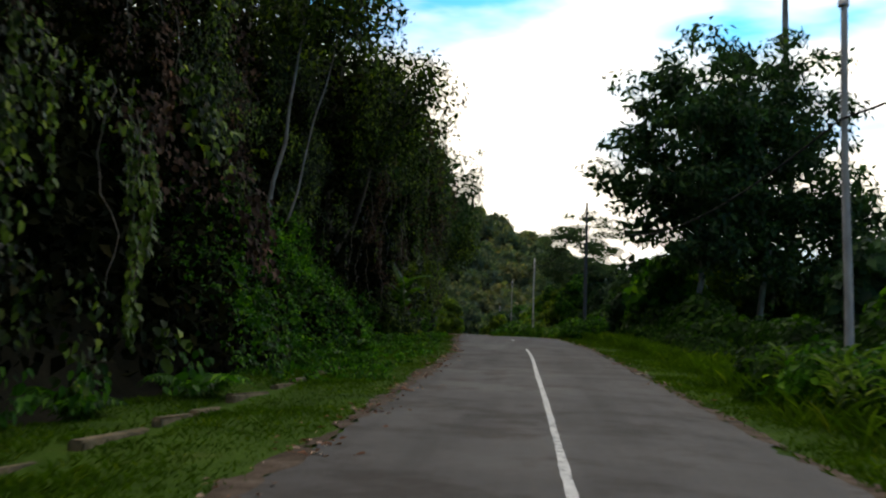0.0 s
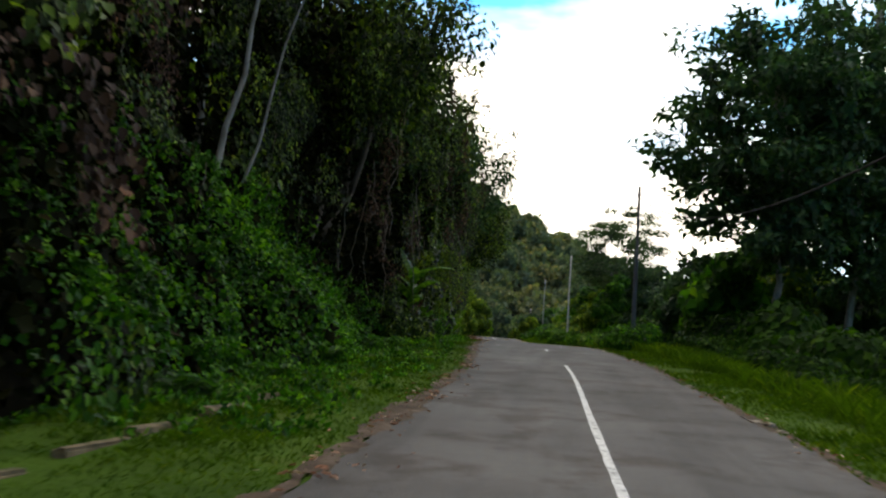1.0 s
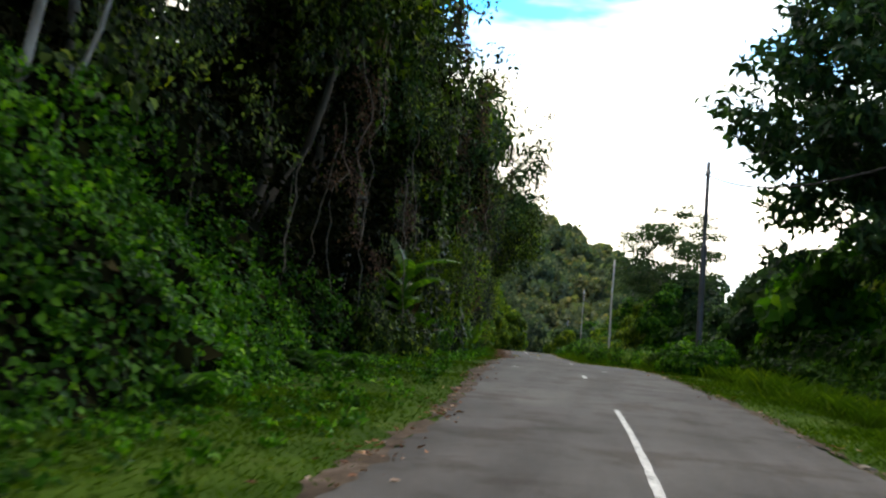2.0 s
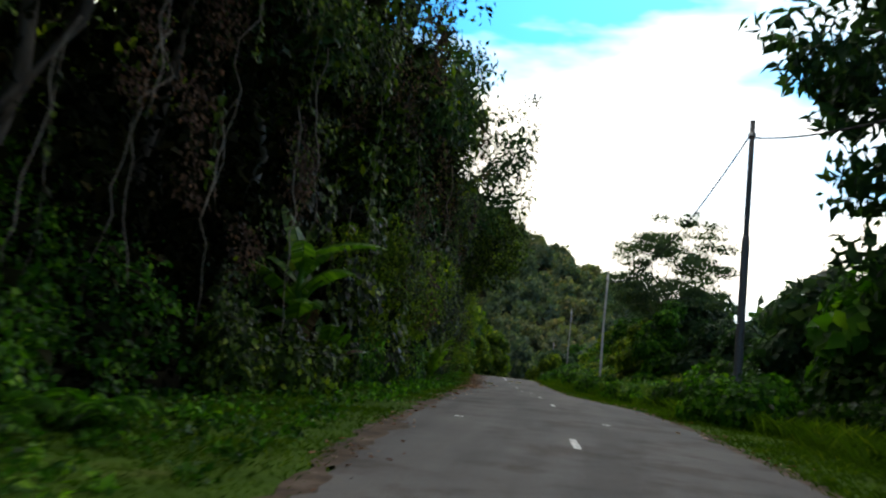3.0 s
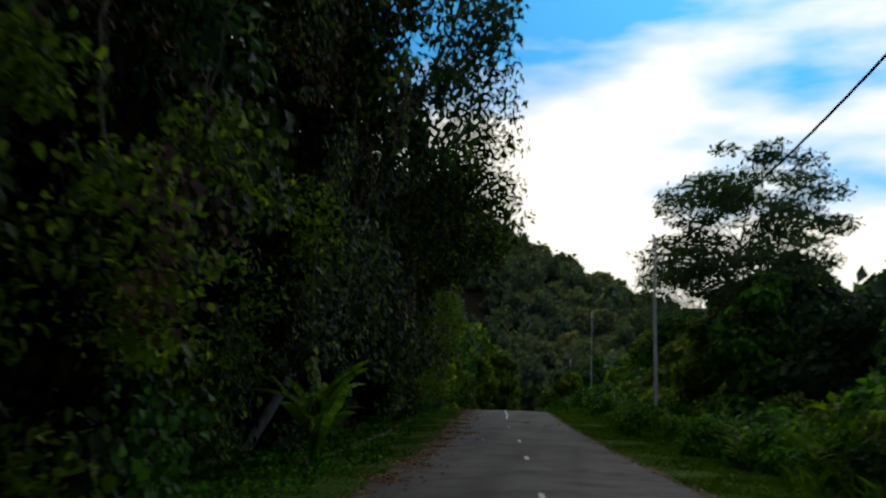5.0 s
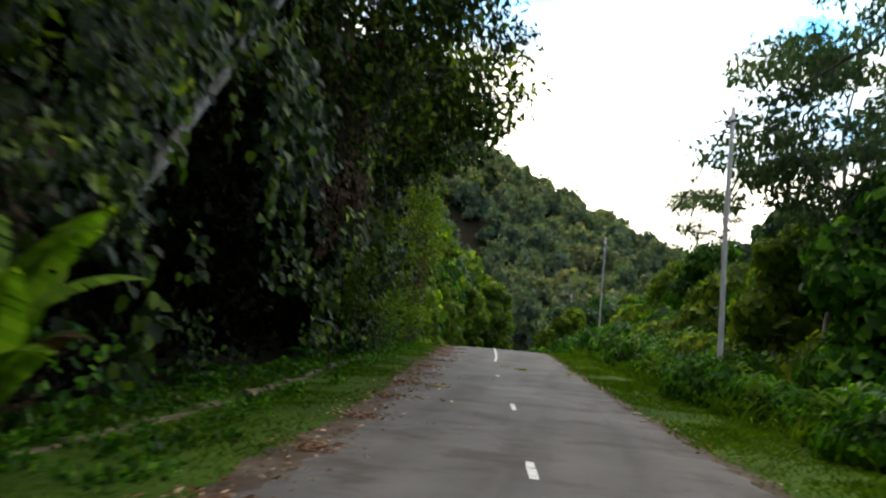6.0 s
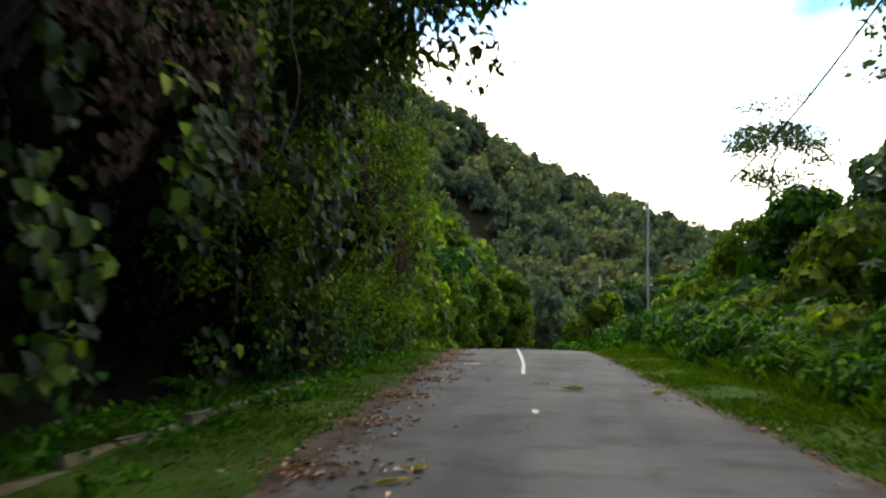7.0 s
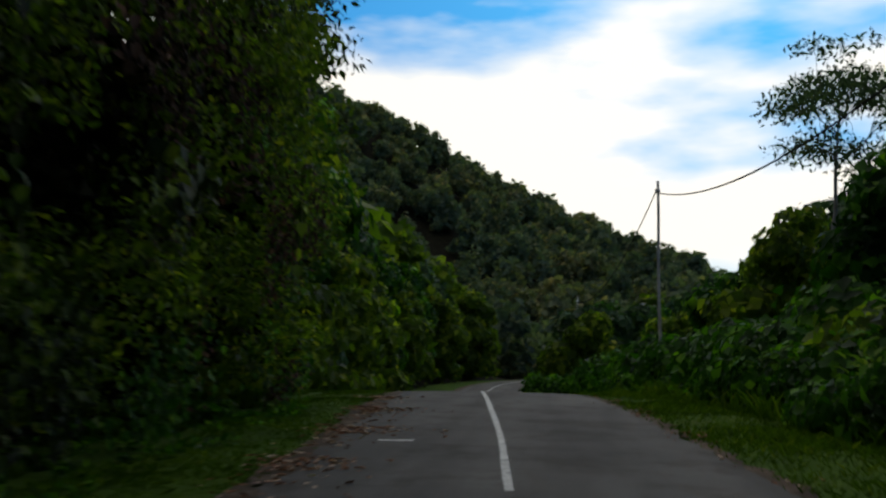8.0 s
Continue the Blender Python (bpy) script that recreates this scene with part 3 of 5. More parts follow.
THICKET = [(7.0, 96.5, 8.0, 3.2, 0.5), (9.0, 58, 6.5, 3.0, 0.5), (15, 60, 5.0, 3.0, 0.5), (20, 57, 4.6, 3.0, 0.5), (7.6, 63, 5.5, 2.6, 0.5), (5.0, 90.5, 6.5, 2.2, 0.5), (6.4, 94.5, 8.0, 2.6, 0.6), (4.2, 98.5, 6.0, 2.2, 0.5), (15.5, 42, 6, 3, 0.6), (13, 30, 4.5, 2.4, 0.5), (17, 22, 5, 3, 0.5), (12.5, 62, 6.5, 3, 0.6), (9.5, 66, 5.5, 2.6, 0.5), (14, 70, 7.5, 3.4, 0.6), (9.8, 74, 6.0, 2.8, 0.5), (13, 78, 7, 3.2, 0.5),
           (8.6, 81, 5.6, 2.6, 0.5), (11.5, 86, 7.0, 3.2, 0.5), (7.8, 89, 5.8, 2.6, 0.5), (14, 93, 8.5, 3.6, 0.6), (8.6, 97, 7.0, 3.0, 0.6), (5.2, 103, 5.2, 2.4, 0.4), (9.5, 105, 9.0, 3.4, 0.6), (4.2, 110, 5.5, 2.4, 0.4),
           (7.2, 113, 9.6, 3.4, 0.8), (4.4, 118, 7.2, 2.6, 0.4), (9, 121, 10.5, 3.6, 0.6), (3.2, 126, 7.2, 2.6, 0.4), (6.6, 131, 9.6, 3.4, 0.5), (2.4, 136, 6.5, 2.6, 0.4), (5.5, 142, 8, 3.4, 0.5), (1.6, 148, 6, 2.8, 0.4), (5, 154, 8.5, 3.6, 0.5),
           (1.2, 162, 6.5, 3, 0.4), (5, 168, 8, 3.6, 0.5), (2.5, 178, 8, 4, 0.5), (9, 185, 9, 4, 0.5), (-1, 196, 8, 4, 0.5), (-3.6, 150, 5.6, 2.6, 0.5), (-3.4, 145.5, 4.8, 2.4, 0.5), (-0.6, 152, 6.6, 2.8, 0.5)]
for i, (x, y, h, r, b) in enumerate(THICKET):
    bushy_tree("leafy young tree in the roadside thicket", (x, y), h, r, 30 + i, 9, 60, 0.20 if y < 100 else 0.25, (LEAF_TREE, LEAF_LUSH, LEAF_TREE, LEAF_OLIVE)[i % 4], BARK_PALE, 0.12, 0.09, group="thicket trees", dense=260 if y < 130 else 180)
for i, (d, y, h, r) in enumerate([(3.8, 106, 1.7, 1.6), (6.2, 108, 2.6, 2.1), (4.4, 110, 2.0, 1.8), (7.0, 112, 3.2, 2.4), (4.2, 114, 2.2, 1.9), (6.4, 116, 3.2, 2.3), (4.4, 118, 2.4, 2.0), (7.4, 120, 3.6, 2.5), (3.8, 122, 2.4, 1.9), (5.8, 125, 3.2, 2.3), (4.4, 129, 3.0, 2.1), (3.4, 133, 2.6, 1.9), (6.0, 136, 3.6, 2.6), (3.2, 139, 2.4, 1.8)]):
    shrub("bright green mound of creeper and shrub", (float(road_x(y)) + HALF + d, y), h, r, 420 + i, 1300, 0.17, LEAF_LUSH, name="bush", group="bright bushes")
tree("tall slender tree with layered feathery crown and pale trunk", (4.4, 95.0), 13.4, 4.5, 4.4, 50, 150, 130, 0.23, LEAF_FEATHER, BARK_PALE, (1.5, 1.5), 0.13, 16, 0.95, 0.95, 0.1, flat=0.28)
tree("tall slender tree with layered feathery crown and pale trunk", (3.4, 123.0), 12.4, 3.1, 8.0, 51, 40, 100, 0.20, LEAF_FEATHER, BARK_PALE, (1.0, 0.8), 0.14, 10, 1.0, 1.1, 0.0, flat=0.25)

rng_s = np.random.default_rng(21)
for i, y in enumerate(np.arange(5, 172, 1.5)):
    d = rng_s.uniform(1.9, 2.7) if y < 21 else rng_s.uniform(3.6, 4.8) if y < 58 else rng_s.uniform(3.0, 3.9)
    h = rng_s.uniform(0.8, 1.5) if not 21 < y < 58 else rng_s.uniform(0.6, 1.1)
    x = float(road_x(y)) + HALF + d
    shrub("lush green roadside shrub with broad leaves", (x, y), h, rng_s.uniform(0.9, 1.4), 200 + i, 520, 0.125, LEAF_SHRUB_SHADE if y < 74 else LEAF_LUSH, group="roadside shrubs")
for i, y in enumerate(np.arange(6, 172, 3.0)):
    d = rng_s.uniform(3.4, 5.5) if y < 21 else rng_s.uniform(5.6, 8.0) if y < 58 else rng_s.uniform(5.0, 7.5)
    x = float(road_x(y)) + HALF + d
    shrub("tall tangled green bush behind the verge", (x, y), rng_s.uniform(1.8, 3.2) * (0.75 if y < 45 else 1.0), rng_s.uniform(1.4, 2.2), 300 + i, 800, 0.20, LEAF_SHRUB_SHADE if y < 74 else LEAF_OLIVE if i % 2 else LEAF_LUSH, name="bush", group="tangled bushes")

# ---- the left side: forest edge ----
WALL_Y = np.array([-12, 20, 30, 40, 50, 60, 70, 80, 95, 107, 114, 122, 140, 160, 185])
WALL_FOOT = np.array([3.5, 3.5, 3.6, 3.4, 3.3, 3.1, 3.3, 3.9, 3.9, 3.0, 2.8, 3.3, 3.4, 3.4, 3.4])
WALL_MID = np.array([4.6, 5.2, 6.8, 4.8, 3.6, 2.3, 1.8, 2.5, 2.3, 1.6, 2.0, 4.0, 6.0, 7.0, 7.0])
WALL_TOP = np.array([5.5, 6.5, 8.5, 2.8, 2.3, 1.6, 1.2, 1.3, 1.9, 2.6, 3.6, 4.0, 8.0, 10.0, 10.0])
WALL_H = np.array([16, 16, 16, 15.5, 15.5, 15, 15, 14.5, 13, 11.5, 11, 11, 12, 10, 9])


def wall_d(y, h):
    """How far the forest edge stands back from the asphalt at the height h."""
    f, m, t = (np.interp(y, WALL_Y, k) for k in (WALL_FOOT, WALL_MID, WALL_TOP))
    d = np.where(h < 5, f + (m - f) * h / 5, m + (t - m) * (h - 5) / 8) + 0.9 * np.maximum(h - 11.5, 0)
    # a bay round the banana plants
    d = d + 0.6 * np.exp(-((y - 47.2) / 2.4) ** 2 - ((h - 2.0) / 2.4) ** 2) + 1.1 * np.exp(-((y - 70.8) / 3.4) ** 2 - ((h - 1.3) / 2.2) ** 2)
    return d + 0.6 * wave(y, h, 0.75, 1) + 0.4 * wave(y, h, 1.9, 4)


def wall_x(y, h):
    return road_x(y) - HALF - wall_d(y, h)


def drape(soup, rng, y, h, length, breadth, count, size, width, fine, out=0.2):
    """A curtain of leaves that hangs from the forest edge: blades overlap downwards and face the light."""
    s = rng.uniform(0, 1, count) ** 0.85
    lat = rng.normal(size=count) * breadth * 0.5 * (1.0 - 0.5 * s)
    yy = y + lat
    hh = np.maximum(h - s * length, 0.05)
    x0 = float(wall_x(y, h)) + out
    x = np.maximum(x0 + 0.25 * np.sin(s * 3.0), wall_x(yy, hh) + out * 0.6) + rng.normal(size=count) * 0.13
    P = np.stack([x, yy, np.maximum(road_z(yy) + hh, ground_z(x, yy) + 0.05)], 1)
    D = np.array([0.35, -0.1, -0.9]) + rng.normal(size=(count, 3)) * 0.42
    N = np.array([0.9, -0.35, 0.65]) + rng.normal(size=(count, 3)) * 0.38
    add_leaves(soup, P, D, N, size * rng.uniform(0.6, 1.35, count), width, fine, 0.22, 0.18)


def forest_face(y0, y1, seed):
    """Climbers in hanging curtains over the forest edge's inside, coloured near-black as shade, with gaps between."""
    rng = np.random.default_rng(seed)
    near, deep, brown, lush, olive = Soup(), Soup(), Soup(), Soup(), Soup()
    H = float(np.interp((y0 + y1) / 2, WALL_Y, WALL_H))
    for _ in range(int((y1 - y0) * H * 0.80)):
        y, h = rng.uniform(y0, y1), rng.uniform(0.04, 1.02) * H
        bank = 20 < y < 43
        if bank and h < 4.6:
            continue
        if h > 1.6 and wave(y, h * 0.6, 1.15, 7) + 0.5 * wave(y, h, 0.5, 3) < -0.22:
            continue
        if h > (5.5 if y < 74 else 6.8) and 42 < y < 103 and rng.random() < 0.5:
            continue
        if h < 3.2 and 76 < y < 96 and rng.random() < 0.55:
            continue
        big = wave(y, h, 0.55, 9) > 0.25 or (74 < y < 101 and h > 2.2)
        dead = (wave(y, h, 0.42, 11) > 0.36 and h > 2.2 and y < 110) or rng.random() < 0.04
        bright = (103 < y < 121 and h < 7.0) or (h < 1.6 and rng.random() < 0.65)
        L, W = rng.uniform(0.7, 2.6), rng.uniform(0.35, 0.9)
        if h - L < (4.2 if bank else 0.1):
            L = max(h - (4.2 if bank else 0.1), 0.3)
        elif h > 2.6 and not bank:
            L = min(L, h - 1.9)
        size = (0.21 if big and not bright else 0.13) * (0.75 if dead else 1.0) * (1.0 if h < 8 else 1.25)
        n = int(L * W * (52 if big else 105) * (1.0 if h < 8 else 0.75)) + 6
        into = brown if dead else lush if bright else near
        drape(into, rng, y, h, L, W, n, size, 0.82 if big else 0.56, h < 6.5, rng.uniform(0.0, 0.55))
    # soft yellow-green bushes that lean out of the foot of the edge
    for _ in range(int((y1 - y0) * (3.8 if y0 < 92 else 6.5))):
        y = rng.uniform(y0, y1)
        h = rng.uniform(0.3, 7.0 if y > 100 else 4.8)
        if not (52 < y < 72 or 93 < y < 122):
            continue
        r = rng.uniform(0.4, 0.85)
        c = np.array([float(wall_x(y, h)) + rng.uniform(-0.3, 0.3) + (0.35 if y > 93 else 0.1), y, float(road_z(y)) + h])
        clump_leaves(olive, rng, c, r, int(210 * r), 0.13, 0.5, True, 0.35, 0.8, 0.35)
    # foliage further in, its near-black colour standing for the shade there
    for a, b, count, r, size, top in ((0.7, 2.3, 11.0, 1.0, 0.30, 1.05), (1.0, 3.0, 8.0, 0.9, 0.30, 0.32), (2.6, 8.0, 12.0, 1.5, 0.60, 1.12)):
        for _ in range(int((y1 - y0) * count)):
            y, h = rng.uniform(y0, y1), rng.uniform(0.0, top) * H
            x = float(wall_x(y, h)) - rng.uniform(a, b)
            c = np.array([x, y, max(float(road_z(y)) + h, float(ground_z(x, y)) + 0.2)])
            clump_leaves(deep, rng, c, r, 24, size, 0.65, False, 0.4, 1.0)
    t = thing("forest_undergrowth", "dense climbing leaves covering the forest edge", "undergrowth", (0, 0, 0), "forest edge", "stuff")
    for nm, s, m in (("creeper_foliage", near, LEAF_BANK), ("lush_foliage", lush, LEAF_LUSH), ("olive_foliage", olive, LEAF_OLIVE), ("inner_shade_foliage", deep, LEAF_INNER_SHADE), ("dead_foliage", brown, LEAF_BROWN)):
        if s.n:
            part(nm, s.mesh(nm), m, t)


def bank_surface(y, v):
    """The creeper slope: v runs from its foot (0) to its top (1)."""
    d = 3.35 + 3.2 * v + 0.35 * np.sin(y * 0.35)
    h = 0.05 + 4.5 * v**1.15
    b = 0.42 * wave(y, v * 5, 0.8, 1) + 0.30 * wave(y, v * 5, 1.9, 2) + 0.14 * wave(y, v * 5, 4.3, 3)
    b = b * np.clip(v * 5, 0.15, 1)
    x = road_x(y) - HALF - d + b * 0.75
    return np.stack([x, y, np.maximum(road_z(y) + h + b * 0.6, ground_z(x, y) + 0.05)], -1)


def creeper_bank(y0, y1, seed):
    """A slope smothered in small-leaved creeper, with sprays standing out of it."""
    rng = np.random.default_rng(seed)
    t = thing("creeper_bank", "bright green creeper smothering the roadside slope", "creeper", (0, 0, 0), "forest edge", "stuff")
    area = (y1 - y0) * 5.6
    # the under-layer's near-black leaves paint the shade below the creeper
    for nm, dens, size, width, sink, mat in (("inner_shade_foliage", 34, 0.27, 0.75, 0.22, LEAF_INNER_SHADE), ("creeper_foliage", 165, 0.105, 0.8, 0.0, LEAF_LUSH)):
        k = int(area * dens)
        y, v = rng.uniform(y0, y1, k), rng.uniform(0, 1.08, k)
        fade = np.minimum(np.clip((y - y0) / 3, 0, 1), np.clip((y1 - y) / 4, 0, 1))
        ok = (v < 0.72 + 0.3 * wave(y, y, 0.5, 4) + 0.2) & (rng.random(k) < fade) & ((sink > 0) | (wave(y, v * 5, 2.6, 8) > -0.62))
        y, v = y[ok], v[ok]
        P = bank_surface(y, v)
        e = 0.05
        N = unit(np.cross(bank_surface(y + e, v) - P, bank_surface(y, v + e) - P))
        N = np.where(N[:, 2:3] < 0, -N, N)
        k = len(y)
        P = P - N * (sink + (0 if sink else 1) * rng.exponential(0.06, (k, 1)))
        D = rng.normal(size=(k, 3)) * 0.7 + [0.5, 0, -0.7]
        soup = Soup()
        add_leaves(soup, P, D, N + rng.normal(size=(k, 3)) * 0.42 + [0.0, 0, 0.3], size * rng.uniform(0.55, 1.5, k), width, sink == 0, 0.25, 0.15)
        if sink == 0:
            for _ in range(int((y1 - y0) * 9)):
                c = bank_surface(rng.uniform(y0 + 2, y1 - 2), rng.uniform(0.05, 0.95))
                clump_leaves(soup, rng, c + [0.05, 0, 0.1], rng.uniform(0.2, 0.45), 34, 0.12, 0.7, True, 0.3, 0.8, 0.3)
        part(nm, soup.mesh(nm), mat, t)
    return t


creeper_bank(18.5, 46, 480)
for i, y in enumerate(range(-8, 112, 8)):
    forest_face(y, y + 8, 500 + i)

rng_f = np.random.default_rng(5)
for i, y in enumerate(np.arange(3, 112, 5.6)):
    H = float(np.interp(y, WALL_Y, WALL_H))
    d = max(float(np.interp(y, WALL_Y, WALL_TOP)), 2.0) + rng_f.uniform(3.2, 5.0)
    x = float(road_x(y)) - HALF - d
    zb = float(ground_z(x, y)) - float(road_z(y))
    h = max(H + rng_f.uniform(-1.0, 1.2) - zb, 6)
    tree("tall forest tree draped in dark green leaves", (x, y + rng_f.uniform(-1.5, 1.5)), h, rng_f.uniform(2.6, 3.6), h * 0.35, 70 + i, 42, 70, 0.32, LEAF_BANK, BARK_PALE if i % 3 == 0 else BARK_DARK, (rng_f.uniform(0, 1.2), 0), 0.17, 6, 0.9, 1.05, group="forest edge trees")
# crowns that reach over the road
tree("overhanging tree with leaning pale trunk and sparse drooping sprays", (-11.4, 80.5), 16.0, 3.0, 6.5, 60, 85, 60, 0.28, LEAF_TREE, BARK_DARK, (5.9, 1.5), 0.14, 10, 0.9, 0.85, 0.6)
tree("tall forest tree with dense dark crown", (-12.6, 79.0), 16.0, 2.6, 6.0, 58, 110, 90, 0.32, LEAF_BANK, BARK_DARK, (4.0, 0.5), 0.17, 10, 0.9, 1.1, 0.5)
tree("overhanging tree with broad drooping leaves", (-12.6, 88.0), 11.0, 2.8, 4.4, 61, 95, 80, 0.25, LEAF_BANK, BARK_DARK, (6.2, 0.0), 0.16, 10, 0.9, 1.0, 0.6)
tree("overhanging tree with broad drooping leaves", (-13.2, 97.0), 11.5, 2.9, 4.2, 64, 85, 75, 0.28, LEAF_BANK, BARK_DARK, (6.4, 0.0), 0.16, 10, 0.9, 1.0, 0.6)
tree("overhanging tree with broad drooping leaves", (-16.4, 106.0), 11.6, 2.6, 3.6, 65, 90, 75, 0.28, LEAF_BANK, BARK_DARK, (5.0, 0.0), 0.16, 10, 0.9, 1.0, 0.6)
tree("tall forest tree with dense dark crown", (-9.8, 57.5), 13.4, 3.0, 3.0, 66, 80, 70, 0.32, LEAF_BANK, BARK_DARK, (1.0, 0.0), 0.18, 8, 0.9, 1.1, 0.5)
tree("tall forest tree with dense dark crown", (-11.2, 66.0), 13.6, 3.2, 4.0, 62, 90, 80, 0.32, LEAF_TREE, BARK_DARK, (3.2, 0.0), 0.18, 10, 0.9, 1.0, 0.5)
tree("tall forest tree with dense dark crown", (-11.0, 50.0), 12.6, 3.0, 4.0, 63, 90, 80, 0.32, LEAF_TREE, BARK_DARK, (2.6, 0.0), 0.18, 10, 0.9, 1.0, 0.5)
tree("forest tree with a hanging crown of climbers", (-9.0, 40.5), 12.2, 2.3, 6.5, 67, 60, 80, 0.26, LEAF_BANK, BARK_DARK, (3.9, 0.0), 0.15, 8, 0.9, 0.85, 0.6)
tree("forest tree with a hanging crown of climbers", (-16.7, 114.5), 9.0, 2.7, 2.6, 68, 70, 80, 0.26, LEAF_BANK, BARK_DARK, (4.0, 0.0), 0.15, 8, 0.9, 0.95, 0.6)
tree("forest tree with a hanging crown of climbers", (-18.2, 120.5), 10.2, 2.8, 3.0, 69, 70, 80, 0.26, LEAF_BANK, BARK_DARK, (3.6, 0.0), 0.15, 8, 0.9, 0.95, 0.6)
# the wooded left side past the near edge: rounded leafy trees, taller at the back
rng_l = np.random.default_rng(77)
LEFT_TREES = [(4.6, 110.5, 7.0, 2.6), (5.4, 114.0, 9.5, 2.9), (4.6, 118.0, 6.5, 2.6), (6.8, 119.5, 12.5, 3.2), (5.0, 122.5, 9.0, 3.0), (6.0, 126.0, 13.0, 3.4), (4.6, 128.5, 7.0, 2.8), (5.6, 132.5, 10.5, 3.2), (4.4, 136.0, 6.5, 2.6), (7.0, 138.0, 11.5, 3.6),
              (5.0, 142.0, 8.0, 3.0), (7.5, 146.0, 11.5, 3.8), (5.0, 149.0, 7.0, 3.0), (6.5, 154.0, 10.0, 3.6), (5.0, 159.0, 8.0, 3.2), (8.0, 162.0, 12.0, 4.0), (5.5, 167.0, 8.0, 3.4), (7.0, 173.0, 10.0, 3.8), (5.5, 179.0, 8.0, 3.4), (9.0, 183.0, 11.0, 4.0), (6.0, 190.0, 9.0, 3.8)]
for i, (d, y, h, r) in enumerate(LEFT_TREES):
    x = float(road_x(y)) - HALF - d
    h = h - max(float(ground_z(x, y)) - float(road_z(y)), 0)
    bushy_tree("rounded leafy forest tree on the bank", (x, y), h, r, 800 + i, 11, 60, 0.22 if y < 130 else 0.28, (LEAF_OLIVE, LEAF_LUSH, LEAF_OLIVE, LEAF_TREE)[i % 4], BARK_PALE, 0.10, 0.12, group="bank trees", dense=300 if y < 135 else 200)
for i in range(26):
    y = rng_l.uniform(112, 200)
    d = rng_l.uniform(10, 22)
    x = float(road_x(y)) - HALF - d
    bushy_tree("rounded leafy forest tree on the bank", (x, y), rng_l.uniform(5, 8), rng_l.uniform(3.0, 4.2), 850 + i, 8, 40, 0.34, (LEAF_OLIVE, LEAF_TREE, LEAF_TREE)[i % 3], BARK_PALE, 0.12, 0.12, group="bank trees", dense=160)

# slender pale trunks above the creeper slope
for i, (x, y, lx, r) in enumerate([(-8.95, 31.0, 1.3, 0.11), (-8.55, 31.4, 2.1, 0.055)]):
    tree("slender pale trunk leaning above the creeper slope", (x, y), 12.5, 2.2, 9.0, 90 + i, 24, 60, 0.28, LEAF_BANK, BARK_PALE, (lx, 0.3), r, 4, 0.9, 0.9, 0.5, group="slender pale trees", wob=0.006)


# a bare leaning trunk in front of the climbers
lean_at = (-9.3, 74.3, float(ground_z(-9.3, 74.3)) - 0.1)
leaning = thing("leaning_trunk", "bare pale trunk leaning out of the creepers", "tree", lean_at)
rng_t = np.random.default_rng(8)
lean_line = np.array([(-9.3, 74.3, lean_at[2]), (-8.5, 75.9, 5.8), (-7.9, 77.2, 7.25), (-8.07, 79.3, 9.05), (-8.25, 81.4, 10.85), (-8.7, 85.0, 14.0)]) - lean_at
soup_t = Soup()
q = np.linspace(0, 5, 16)
lean_path = np.stack([np.interp(q, np.arange(6), lean_line[:, k]) for k in range(3)], 1)
lean_path[1:] += rng_t.normal(size=(15, 3)) * 0.04
add_tube(soup_t, lean_path, np.linspace(0.13, 0.06, 16), 9)
part("trunk", soup_t.mesh("trunk", True), BARK_PALE, leaning)
for k, dx, dz in ((9, 0.7, 1.1), (11, -0.6, 1.3), (13, 0.8, 0.8)):
    soup_t = Soup()
    add_tube(soup_t, limb_path(rng_t, lean_path[k], lean_path[k] + [dx, 0.5, dz], 6, 0.1), np.linspace(0.035, 0.01, 6), 5)
    part("limb", soup_t.mesh("limb", True), BARK_PALE, leaning)


# ---- vines, banana plants, ferns ----
def hanging_vine(at, length, seed, leaves=0, mat=None, label="", leaf=0.2, r=0.012, sway=0.5):
    """A thin stem hanging in bends, bare or with paired leaves."""
    rng = np.random.default_rng(seed)
    t = thing("hanging_vine", label, "vine", at, "hanging vines")
    k = 12
    s = np.linspace(0, 1, k)
    P = np.stack([np.cumsum(rng.normal(size=k)) * 0.06 * sway * length / 3, np.cumsum(rng.normal(size=k)) * 0.06 * sway * length / 3, -s * length], 1)
    st = Soup()
    add_tube(st, P, np.linspace(r, r * 0.5, k), 5)
    part("stem", st.mesh("stem", True), VINE, t)
    if leaves:
        lf = Soup()
        q = rng.uniform(0.05, 1, leaves)
        B = np.stack([np.interp(q, s, P[:, i]) for i in range(3)], 1)
        a = rng.uniform(0, 2 * math.pi, leaves)
        D = np.stack([np.cos(a) * 0.7 + 0.3, np.sin(a) * 0.7 - 0.3, -0.6 - rng.random(leaves)], 1)
        N = np.stack([np.cos(a) + 0.6, np.sin(a) - 0.6, np.ones(leaves)], 1)
        add_leaves(lf, B, D, N, leaf * rng.uniform(0.6, 1.2, leaves), 0.68, True, 0.2, 0.2)
        part("foliage", lf.mesh("foliage"), mat, t)
    return t


def on_wall(y, h, out=0.25):
    return (float(road_x(y)) - HALF - float(wall_d(y, h)) + out, y, float(road_z(y)) + h)


